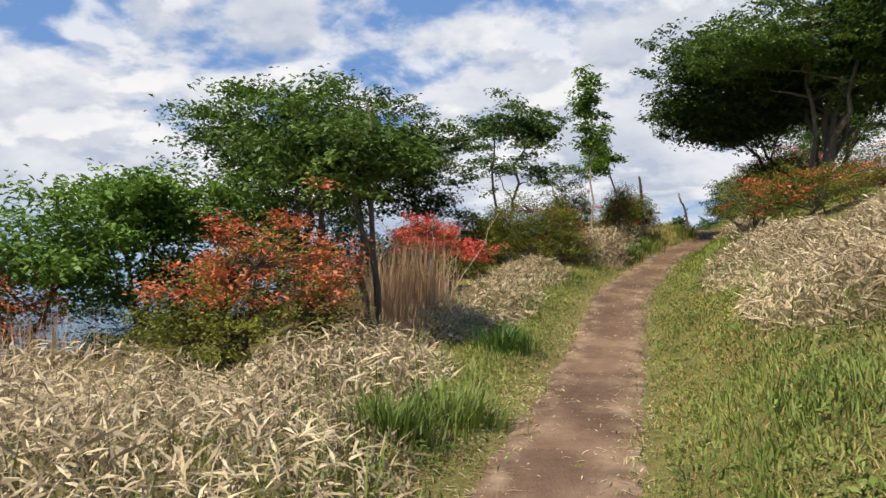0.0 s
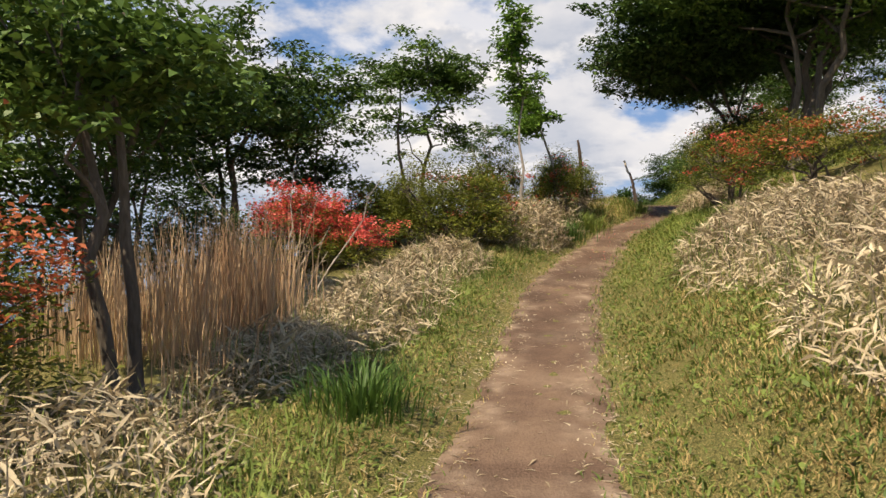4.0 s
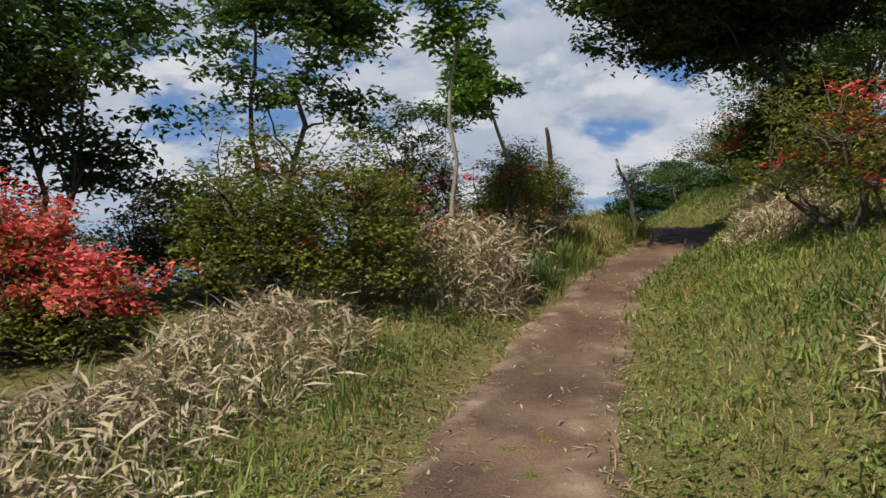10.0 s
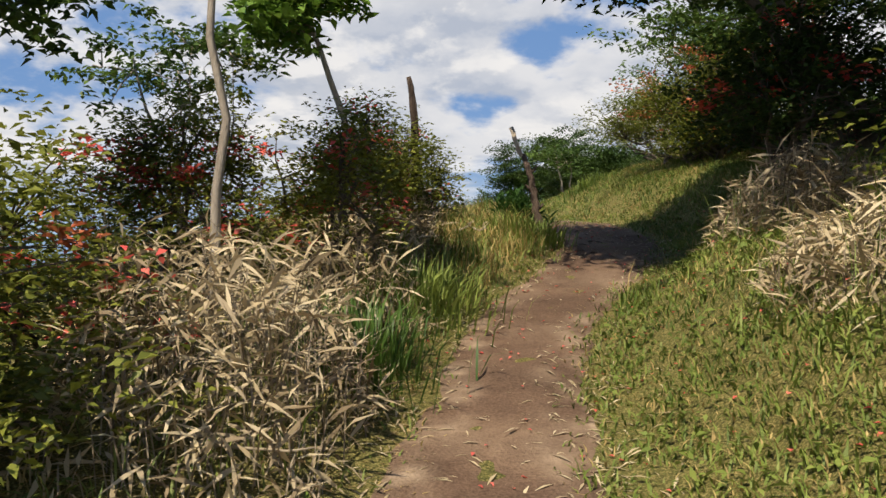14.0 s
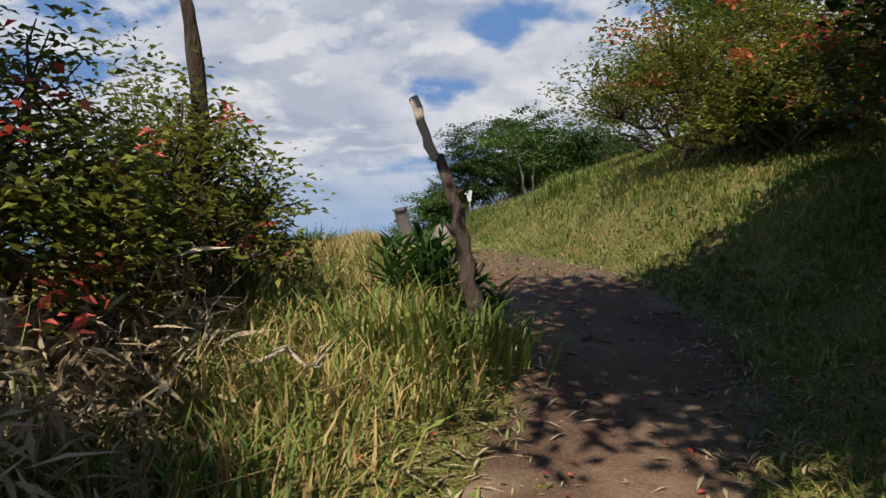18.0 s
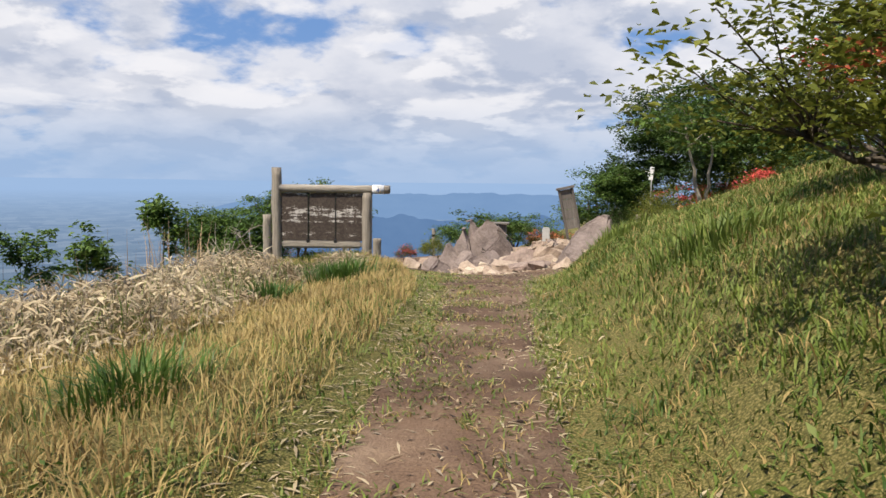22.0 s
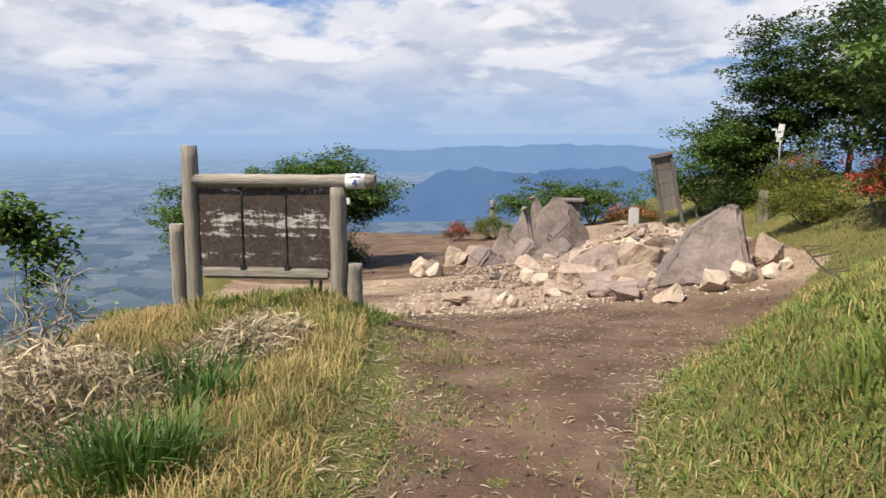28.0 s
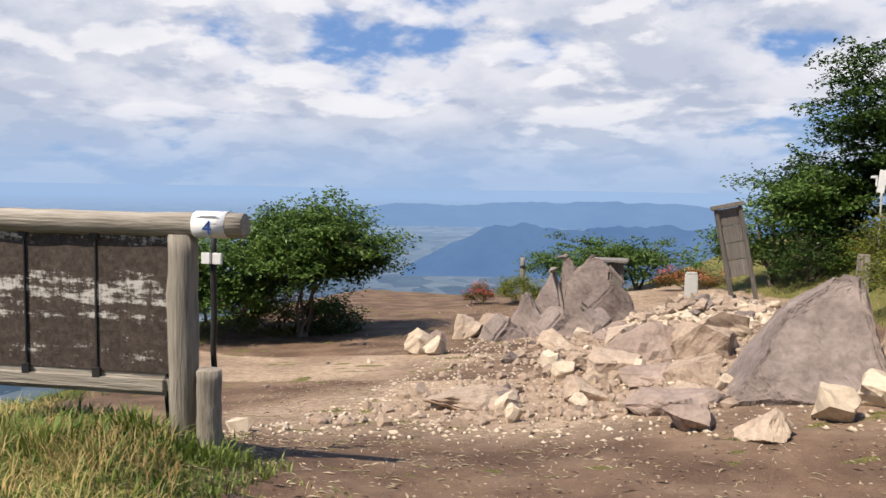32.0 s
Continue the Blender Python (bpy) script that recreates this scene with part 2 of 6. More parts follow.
M_ROCK_PINK = mottled("pinkish_rock", [(0.10, 0.07, 0.058), (0.29, 0.215, 0.178), (0.47, 0.375, 0.315)], 2.2, 16, 0.9, 0.8, 0.03, None, 0.2, 0.3)
M_ROCK_PALE = mottled("pale_stone", [(0.34, 0.26, 0.185), (0.52, 0.42, 0.31), (0.68, 0.59, 0.47)], 3.0, 26, 0.9, 0.35, 0.008)
M_CONCRETE = mottled("pale_concrete", [(0.36, 0.35, 0.32), (0.46, 0.45, 0.42), (0.56, 0.55, 0.52)], 8, 70, 0.9, 0.3, 0.004)
M_IRON = mottled("dark_iron", [(0.012, 0.012, 0.014), (0.022, 0.022, 0.024), (0.05, 0.045, 0.04)], 10, 80, 0.5, 0.3, 0.002)
M_WHITE = mottled("white_plate", [(0.62, 0.62, 0.60), (0.76, 0.76, 0.75), (0.82, 0.82, 0.82)], 8, 50, 0.5, 0.1, 0.001, None, 0.4, 0.2)
M_BLUE = mottled("blue_ink", [(0.012, 0.04, 0.16), (0.015, 0.06, 0.24), (0.03, 0.08, 0.30)], 8, 50, 0.5, 0.1, 0.001)
M_GREYINK = mottled("grey_ink", [(0.25, 0.25, 0.26), (0.32, 0.32, 0.33), (0.4, 0.4, 0.4)], 8, 50, 0.5, 0.1, 0.001)

# sign board: dark stain with white paint that has flaked off in streaks
M_BOARD, nt, b = material("flaked_board", 0.8, 0.25)
n1 = tex(nt, Scale=1.0, Detail=9.0, Roughness=0.72)
mp = nt.nodes.new("ShaderNodeMapping")
mp.inputs["Scale"].default_value = (4.0, 4.0, 13.0)
nt.links.new(n1.inputs["Vector"].links[0].from_socket, mp.inputs["Vector"])
nt.links.new(mp.outputs[0], n1.inputs["Vector"])
n2 = tex(nt, Scale=26.0, Detail=6.0, Roughness=0.7)
wood = ramp(nt, n2.outputs["Fac"], (0.3, (0.03, 0.022, 0.018)), (0.7, (0.10, 0.078, 0.064)))
sep = nt.nodes.new("ShaderNodeSeparateXYZ")
cc = nt.nodes.new("ShaderNodeTexCoord")
nt.links.new(cc.outputs["Object"], sep.inputs[0])
band = nt.nodes.new("ShaderNodeTexNoise")
band.noise_dimensions = "1D"
band.inputs["Scale"].default_value, band.inputs["Detail"].default_value = 4.2, 2.0
nt.links.new(sep.outputs[2], band.inputs["W"])
add = nt.nodes.new("ShaderNodeMath")
add.operation = "ADD"
drip = tex(nt, Scale=1.0, Detail=6.0, Roughness=0.75)
mp2 = nt.nodes.new("ShaderNodeMapping")
mp2.inputs["Scale"].default_value = (34.0, 34.0, 9.0)
nt.links.new(drip.inputs["Vector"].links[0].from_socket, mp2.inputs["Vector"])
nt.links.new(mp2.outputs[0], drip.inputs["Vector"])
both = nt.nodes.new("ShaderNodeMath")
both.operation = "MULTIPLY_ADD"
both.inputs[1].default_value = 0.4
nt.links.new(drip.outputs["Fac"], both.inputs[0])
nt.links.new(n1.outputs["Fac"], both.inputs[2])
less = nt.nodes.new("ShaderNodeMath")
less.operation = "SUBTRACT"
less.inputs[1].default_value = 0.2
nt.links.new(both.outputs[0], less.inputs[0])
nt.links.new(less.outputs[0], add.inputs[0])
nt.links.new(band.outputs["Fac"], add.inputs[1])
mr = nt.nodes.new("ShaderNodeMapRange")
mr.inputs["From Min"].default_value, mr.inputs["From Max"].default_value = 1.05, 1.15
nt.links.new(add.outputs[0], mr.inputs["Value"])
nt.links.new(mix(nt, mr.outputs[0], wood, (0.52, 0.49, 0.45)), b.inputs["Base Color"])
bump(nt, b, add.outputs[0], 0.4, 0.004)

# trodden earth, with darker damp and paler dusty patches
M_EARTH, nt, b = material("trodden_earth", 0.95, 0.15)
n1, n2, n3 = tex(nt, Scale=1.1, Detail=7.0, Roughness=0.6), tex(nt, Scale=9.0, Detail=8.0, Roughness=0.7), tex(nt, Scale=70.0, Detail=4.0)
c = ramp(nt, n2.outputs["Fac"], (0.25, (0.046, 0.025, 0.017)), (0.5, (0.105, 0.061, 0.041)), (0.75, (0.18, 0.11, 0.070)))
c = mix(nt, 0.6, c, ramp(nt, n1.outputs["Fac"], (0.38, (0.042, 0.024, 0.017)), (0.5, (0.11, 0.066, 0.045)), (0.62, (0.22, 0.145, 0.095))))
c = mix(nt, 0.25, c, ramp(nt, n3.outputs["Fac"], (0.35, (0.06, 0.038, 0.025)), (0.68, (0.30, 0.21, 0.145))))
at = nt.nodes.new("ShaderNodeAttribute")
at.attribute_name = "dusty"
c = mix(nt, at.outputs["Fac"], c, ramp(nt, n2.outputs["Fac"], (0.3, (0.22, 0.15, 0.10)), (0.7, (0.52, 0.40, 0.285))))
nt.links.new(c, b.inputs["Base Color"])
hh = nt.nodes.new("ShaderNodeMath")
hh.operation = "ADD"
nt.links.new(n2.outputs["Fac"], hh.inputs[0])
nt.links.new(n3.outputs["Fac"], hh.inputs[1])
bump(nt, b, hh.outputs[0], 0.8, 0.014)

# turf and leaf mould under the grass
M_SOIL, nt, b = material("turf_soil", 0.95, 0.15)
n1, n2, n3 = tex(nt, Scale=0.7, Detail=6.0), tex(nt, Scale=12.0, Detail=8.0, Roughness=0.7), tex(nt, Scale=90.0, Detail=3.0)
c = ramp(nt, n2.outputs["Fac"], (0.25, (0.035, 0.032, 0.013)), (0.5, (0.11, 0.09, 0.033)), (0.75, (0.24, 0.18, 0.075)))
c = mix(nt, 0.45, c, ramp(nt, n1.outputs["Fac"], (0.35, (0.05, 0.075, 0.016)), (0.65, (0.20, 0.165, 0.055))))
c = mix(nt, 0.55, c, ramp(nt, n3.outputs["Fac"], (0.34, (0.028, 0.036, 0.010)), (0.5, (0.13, 0.13, 0.035)), (0.66, (0.44, 0.36, 0.15))))
nt.links.new(c, b.inputs["Base Color"])
bump(nt, b, n2.outputs["Fac"], 0.9, 0.05)

# wooded flank of the hill, below the top
M_FLANK = mottled("wooded_flank", [(0.016, 0.035, 0.012), (0.035, 0.065, 0.02), (0.06, 0.10, 0.03)], 0.05, 0.6, 0.95, 0.5, 1.0)


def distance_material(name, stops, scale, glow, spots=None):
    """Far land with summer haze painted in: a glowing colour near that of the sky."""
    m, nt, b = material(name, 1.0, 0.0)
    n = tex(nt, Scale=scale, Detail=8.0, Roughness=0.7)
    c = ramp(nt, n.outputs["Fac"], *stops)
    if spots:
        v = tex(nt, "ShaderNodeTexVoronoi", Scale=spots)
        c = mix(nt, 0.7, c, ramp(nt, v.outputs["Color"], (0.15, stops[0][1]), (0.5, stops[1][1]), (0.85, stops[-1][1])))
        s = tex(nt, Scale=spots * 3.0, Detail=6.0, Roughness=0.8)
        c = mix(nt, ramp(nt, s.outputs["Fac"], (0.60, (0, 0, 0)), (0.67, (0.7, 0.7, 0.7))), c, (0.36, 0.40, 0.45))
        # painted haze: the glow fades to pale sky blue with distance
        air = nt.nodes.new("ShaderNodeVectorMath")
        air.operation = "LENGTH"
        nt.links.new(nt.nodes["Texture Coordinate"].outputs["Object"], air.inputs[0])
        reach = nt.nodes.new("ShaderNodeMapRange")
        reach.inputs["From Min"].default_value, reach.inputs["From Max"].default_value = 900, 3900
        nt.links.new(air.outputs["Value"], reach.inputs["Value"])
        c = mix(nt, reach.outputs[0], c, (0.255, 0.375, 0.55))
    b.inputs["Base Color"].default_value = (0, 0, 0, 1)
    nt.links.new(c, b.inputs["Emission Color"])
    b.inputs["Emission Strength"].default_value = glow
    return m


# haze is mixed into these glowing colours, paler the farther off
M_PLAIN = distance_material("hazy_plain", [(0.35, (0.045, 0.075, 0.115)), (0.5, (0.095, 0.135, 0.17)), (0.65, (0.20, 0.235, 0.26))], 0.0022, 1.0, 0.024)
M_RIDGE_NEAR = distance_material("haze_blue_ridge", [(0.3, (0.085, 0.16, 0.295)), (0.7, (0.11, 0.195, 0.335))], 0.006, 1.0)
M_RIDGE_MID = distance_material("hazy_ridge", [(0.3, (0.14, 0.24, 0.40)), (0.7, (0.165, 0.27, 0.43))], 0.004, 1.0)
M_RIDGE_FAR = distance_material("haze_pale_ridge", [(0.3, (0.25, 0.37, 0.545)), (0.7, (0.262, 0.382, 0.555))], 0.002, 1.0)

# ---- the lie of the land ----
rng = np.random.default_rng(7)


def curve_of(*knots):
    xs, ys = zip(*knots)
    fine = np.linspace(xs[0], xs[-1], 1200)
    v = np.interp(fine, xs, ys)
    k = 25
    v = np.convolve(np.pad(v, k, mode="edge"), np.hanning(2 * k + 1) / np.hanning(2 * k + 1).sum(), "valid")
    return lambda y: np.interp(y, fine, v)


track_z = curve_of((-30, -1.4), (0, 0.02), (6, 0.22), (9, 0.40), (11.5, 0.57), (15, 1.02), (17, 1.30), (18.5, 1.54), (20, 1.80), (21.5, 2.12), (23.5, 2.50), (25.5, 2.74), (28, 2.80), (31, 2.70),
                   (34, 2.55), (37, 2.28), (40, 1.78), (43, 1.32), (49, 1.0), (56, 0.85), (63, 0.45), (70, -1.0), (90, -9.0))
edge_l = curve_of((-30, -1.6), (0, -1.0), (5.7, -0.80), (11, -0.62), (15, -0.46), (17, -0.1), (18.5, 0.36), (19.8, 0.62), (20.8, 1.02), (21.6, 1.45), (22.6, 2.1), (23.6, 2.3), (25, 2.2), (26.3, 2.08), (28.2, 2.14),
                  (31.8, 1.9), (34, 1.40), (36, 0.95), (37.6, 0.45), (38.7, -0.5), (39.2, -2.6), (39.9, -4.2), (42, -5.2), (45, -5.6), (50, -7.2), (58, -8.2), (64, -8.0))
edge_r = curve_of((-30, -0.7), (0, -0.1), (5.7, 0.12), (11, 0.36), (15, 0.55), (18.5, 1.20), (19.8, 1.42), (20.8, 1.85), (21.6, 2.35), (22.6, 3.1), (23.6, 3.4), (25, 3.3), (26.3, 3.0), (28.2, 2.92),
                  (31.8, 2.78), (34, 2.75), (36, 3.0), (38, 3.7), (40, 4.7), (42, 5.6), (44, 5.7), (50, 5.2), (58, 3.0), (64, 1.0))
drop_l = curve_of((-30, -7.0), (10, -7.0), (20, -5.0), (25, -4.2), (32, -4.2), (38, -3.5), (41, -5.6), (45, -7.5), (60, -8.5), (90, -9))


def step(v, a, b):
    s = np.clip((v - a) / (b - a), 0, 1)
    return s * s * (3 - 2 * s)


def bumps(x, y, size, seed):
    """Smooth unevenness between -1 and 1."""
    r = np.random.default_rng(seed)
    out = 0
    for k in range(5):
        a, f, p = r.uniform(0, 6.3), r.uniform(0.7, 1.6) / size, r.uniform(0, 6.3)
        out = out + np.sin((x * math.cos(a) + y * math.sin(a)) * f * 6.283 + p + 1.3 * np.sin((x * math.sin(a) - y * math.cos(a)) * f * 3.1))
    return out / 5


def land(x, y):
    x, y = np.asarray(x, float), np.asarray(y, float)
    z, l, r = track_z(y), edge_l(y), edge_r(y)
    right, left = np.maximum(x - r, 0), np.maximum(l - x, 0)
    bank = 0.42 * step(right, 0.1, 1.1) + 0.38 * np.minimum(np.maximum(right - 0.5, 0), 3.4) + 0.10 * np.clip(right - 3.9, 0, 9)
    late = step(y, 37, 42)
    z = z + bank * (1 - late) + late * (0.24 * np.minimum(right + np.maximum(x - 1.0, 0) * 0.8, 9))
    top = step(y, 22, 27) * (1 - step(y, 40, 44))
    z = z + 0.10 * step(left, 0.0, 0.5) + (0.10 - 0.25 * top) * step(left, 0.4, 1.6) - 0.05 * np.clip(left - 1, 0, 4)
    z = z - late * 0.09 * np.clip(1.0 - x, 0, 6)
    z = z + 0.16 * np.exp(-(((x + 1.2) / 1.4) ** 2) - ((y - 37.6) / 1.6) ** 2) * 1.6
    z = z + 0.42 * np.exp(-(((x - 3.1) / 1.3) ** 2) - ((y - 49.4) / 1.3) ** 2) + 0.25 * np.exp(-(((x - 1.2) / 1.6) ** 2) - ((y - 55.6) / 2.0) ** 2)
    beyond = np.maximum(l + drop_l(y) * (1 - 0.45 * step(y, 38, 42)) * 0.9 - x, 0)
    z = z - 0.55 * np.minimum(beyond, 25) - 0.42 * np.maximum(beyond - 25, 0)
    rim = step(y, 38.0, 40.0)
    z = z - 1.1 * rim * np.clip(-3.9 - 0.85 * np.clip(y - 39, 0, 2) - 0.12 * np.clip(y - 41, 0, 11) - 1.6 * step(y, 45, 49) - x, 0, 12)
    z = z - 1.2 * step(y, 32, 35) * (1 - step(y, 37.8, 39.2)) * np.clip(-2.8 - x, 0, 10)
    z = z - 0.45 * np.maximum(right - 22, 0) - 0.40 * np.maximum(y - 66, 0) - 0.18 * np.maximum(-12 - y, 0)
    near = 1 - step(np.hypot(x, y - 30), 60, 160)
    z = z + near * (0.05 * bumps(x, y, 2.3, 3) + 0.02 * bumps(x, y, 0.7, 4)) * (0.35 + 0.65 * step(np.maximum(left, right), 0.0, 0.6))
    far = np.hypot(x, y - 30)
    plain = -230 + 205 * np.clip((far - 500) / 3900, 0, 1.1)
    return np.where(far > 160, np.maximum(z, plain), z)


# ---- mesh helpers ----


def mesh_of(name, verts, quads, mat, smooth=False):
    """A mesh from arrays of places and of four-cornered faces."""
    me = bpy.data.meshes.new(name)
    verts, quads = np.asarray(verts, np.float32).reshape(-1, 3), np.asarray(quads, np.int32).reshape(-1, 4)
    me.vertices.add(len(verts))
    me.vertices.foreach_set("co", verts.ravel())
    me.loops.add(quads.size)
    me.loops.foreach_set("vertex_index", quads.ravel())
    me.polygons.add(len(quads))
    me.polygons.foreach_set("loop_start", np.arange(0, quads.size, 4, dtype=np.int32))
    me.update(calc_edges=True)
    if smooth:
        me.polygons.foreach_set("use_smooth", np.ones(len(quads), bool))
    me.materials.append(mat)
    return me


def thing(name, at, label, category, group="", kind="", turn=0.0):
    ob = new(name)
    ob.empty_display_size = 0.1
    ob.matrix_world = pose(*at, 0, 0, turn)
    return tagged(ob, label, category, group, kind)


def part_of(name, me, parent, label=""):
    ob = new(name, me)
    ob.parent = parent
    if label:
        tagged(ob, label)
    return ob


def part(name, bm, mat, parent, label="", smooth=False):
    me = bpy.data.meshes.new(name)
    bm.to_mesh(me)
    bm.free()
    me.materials.append(mat)
    if smooth:
        for p in me.polygons:
            p.use_smooth = True
    return part_of(name, me, parent, label)


def unit(v):
    return v / np.maximum(np.linalg.norm(v, axis=-1, keepdims=True), 1e-9)


def tube(points, radii, sides=7, wobble=0.0, seed=0):
    """A tapered limb along points: places and faces, capped at both ends."""
    points, radii = np.asarray(points, float), np.asarray(radii, float)
    r = np.random.default_rng(seed)
    ahead = unit(np.gradient(points, axis=0))
    side = unit(np.cross(ahead, [0.31, 0.95, 0.11]))
    other = np.cross(ahead, side)
    a = np.linspace(0, 2 * np.pi, sides, endpoint=False)
    swell = 1 + wobble * r.uniform(-1, 1, (len(points), sides)) + wobble * np.sin(a * 3 + seed)[None]
    ring = points[:, None] + radii[:, None, None] * swell[..., None] * (np.cos(a)[None, :, None] * side[:, None] + np.sin(a)[None, :, None] * other[:, None])
    verts = np.concatenate([ring.reshape(-1, 3), points[:1], points[-1:]])
    n, k = len(points), np.arange(sides)
    k2 = (k + 1) % sides
    quads = [np.stack([i * sides + k, i * sides + k2, (i + 1) * sides + k2, (i + 1) * sides + k], 1) for i in range(n - 1)]
    ends = []
    for c, row in ((n * sides, 0), (n * sides + 1, (n - 1) * sides)):
        for j in range(0, sides, 2):
            ends.append((c, row + j, row + (j + 1) % sides, row + (j + 2) % sides) if j + 1 < sides else (c, row + j, row, c))
    ends = [e if e[3] != e[0] else (e[0], e[1], e[2], e[2]) for e in ends]
    ends = [e for e in ends if len(set(e)) == 4]
    return verts, np.concatenate(quads + ([np.array(ends)] if ends else []))


def merged(pieces):
    verts, faces, n = [], [], 0
    for v, f in pieces:
        verts.append(v)
        faces.append(f + n)
        n += len(v)
    return np.concatenate(verts), np.concatenate(faces)


def leaves(at, axis, up_dir, length, width, fold=0.25):
    """One pointed, folded leaf for each place."""
    axis = unit(axis)
    side = unit(np.cross(axis, up_dir))
    rise = np.cross(side, axis)
    length, width = np.asarray(length)[:, None], np.asarray(width)[:, None]
    mid = at + axis * length * 0.45
    v = np.stack([at, mid + side * width * 0.5 + rise * width * fold, at + axis * length - rise * length * 0.12, mid - side * width * 0.5 + rise * width * fold], 1)
    return v.reshape(-1, 3), np.arange(len(at) * 4).reshape(-1, 4)


def blades(at, height, width, lean, turn, curl=0.5):
    """One bent, tapered blade for each place: lean is the share of the height by which the tip goes sideways."""
    n = len(at)
    out = np.stack([np.cos(turn), np.sin(turn), np.zeros(n)], 1)
    side = np.stack([-np.sin(turn), np.cos(turn), np.zeros(n)], 1)
    h, w, ln = height[:, None], width[:, None], lean[:, None]
    mid = at + [0, 0, 1] * h * 0.58 + out * h * ln * 0.35
    tip = at + [0, 0, 1] * h * (1.0 - curl * ln * 0.45) + out * h * ln
    v = np.stack([at - side * w * 0.4, at + side * w * 0.4, mid + side * w * 0.5, mid - side * w * 0.5, tip + side * w * 0.06, tip - side * w * 0.06], 1)
    b6 = np.arange(n)[:, None] * 6
    return v.reshape(-1, 3), np.concatenate([b6 + [0, 1, 2, 3], b6 + [3, 2, 4, 5]])


def scatter(n, x0, x1, y0, y1, keep=None):
    """Places on the land, about n before those are left out for which keep() says so."""
    x, y = rng.uniform(x0, x1, n), rng.uniform(y0, y1, n)
    if keep is not None:
        k = rng.uniform(0, 1, n) < keep(x, y)
        x, y = x[k], y[k]
    return np.stack([x, y, land(x, y) - 0.01], 1)


def stuff(name, pieces, mat, label, category):
    v, f = merged(pieces)
    return tagged(new(name, mesh_of(name, v, f, mat)), label, category, kind="stuff")


# ---- ground ----


def spread(fine_from, fine_to, gap, reach):
    mid = np.arange(fine_from, fine_to + gap / 2, gap)
    out, d, s = [], gap, 0.0
    while s < reach:
        d *= 1.22
        s += d
        out.append(s)
    out = np.array(out)
    return np.concatenate([fine_from - out[::-1], mid, fine_to + out])


gx, gy = spread(-8, 9, 0.24, 4400), spread(-4, 66, 0.26, 4400)
X, Y = np.meshgrid(gx, gy)
Z = land(X, Y)
nx, ny = len(gx), len(gy)
idx = np.arange(nx * ny).reshape(ny, nx)
quads = np.stack([idx[:-1, :-1], idx[:-1, 1:], idx[1:, 1:], idx[1:, :-1]], -1).reshape(-1, 4)
me = mesh_of("ground", np.stack([X, Y, Z], -1), quads, M_SOIL, True)
me.materials.append(M_FLANK)
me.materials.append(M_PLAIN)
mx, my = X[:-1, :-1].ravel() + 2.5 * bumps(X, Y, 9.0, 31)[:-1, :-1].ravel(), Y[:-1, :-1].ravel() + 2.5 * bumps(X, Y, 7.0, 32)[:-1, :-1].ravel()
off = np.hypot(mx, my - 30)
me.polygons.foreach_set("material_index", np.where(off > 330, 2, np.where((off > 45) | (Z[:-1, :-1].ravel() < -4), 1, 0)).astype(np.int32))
tagged(new("ground", me), "grassy hilltop falling away to a hazy cultivated plain", "ground", kind="structure")

# trodden path that widens into the bare top
py = np.arange(-4, 64, 0.12)
across = np.linspace(-0.12, 1.12, 30)
el = edge_l(py) + 0.13 * (py < 36) + 0.10 * bumps(py * 0, py, 1.1, 11) + 0.06 * bumps(py * 0, py, 0.33, 12)
er = edge_r(py) - 0.05 * (py < 36) + 0.09 * bumps(py * 0, py, 1.0, 13) + 0.05 * bumps(py * 0, py, 0.3, 14)
PX = el[:, None] + (er - el)[:, None] * across[None]
PY = np.repeat(py[:, None], len(across), 1)
inside = np.minimum(across, 1 - across)[None] * (er - el)[:, None]
PZ = land(PX, PY) + np.clip(0.012 + 0.10 * np.minimum(inside, 0.0), -0.05, 0.012) - 0.02 * np.clip(inside, 0, 0.3) / 0.3 * 0.3 + 0.012 * bumps(PX, PY, 0.35, 15) * (inside > 0.1)
idx = np.arange(PX.size).reshape(PX.shape)
quads = np.stack([idx[:-1, :-1], idx[:-1, 1:], idx[1:, 1:], idx[1:, :-1]], -1).reshape(-1, 4)
me = mesh_of("footpath", np.stack([PX, PY, PZ], -1), quads, M_EARTH, True)
dusty = me.attributes.new("dusty", "FLOAT", "POINT")
dusty.data.foreach_set("value", np.clip(step(PY, 39.4, 42.0) * (0.10 + 0.80 * step(PX, -3.2 + 3.6 * step(PY, 42, 48), -1.4 + 3.0 * step(PY, 45, 50))) * (0.85 + 0.5 * bumps(PX, PY, 3.0, 17)) + 0.25 * bumps(PX, PY, 1.2, 16) * step(PY, -5, 0) + (1 - step(inside, 0.0, 0.30)) * np.clip(0.12 + 0.8 * bumps(PX, PY, 0.5, 18), 0, 1) * (1 - 0.7 * step(PY, 20, 24)) * (PY < 36), 0, 1).ravel().astype(np.float32))
tagged(new("footpath", me), "trodden brown earth path with straw litter", "path", kind="structure")


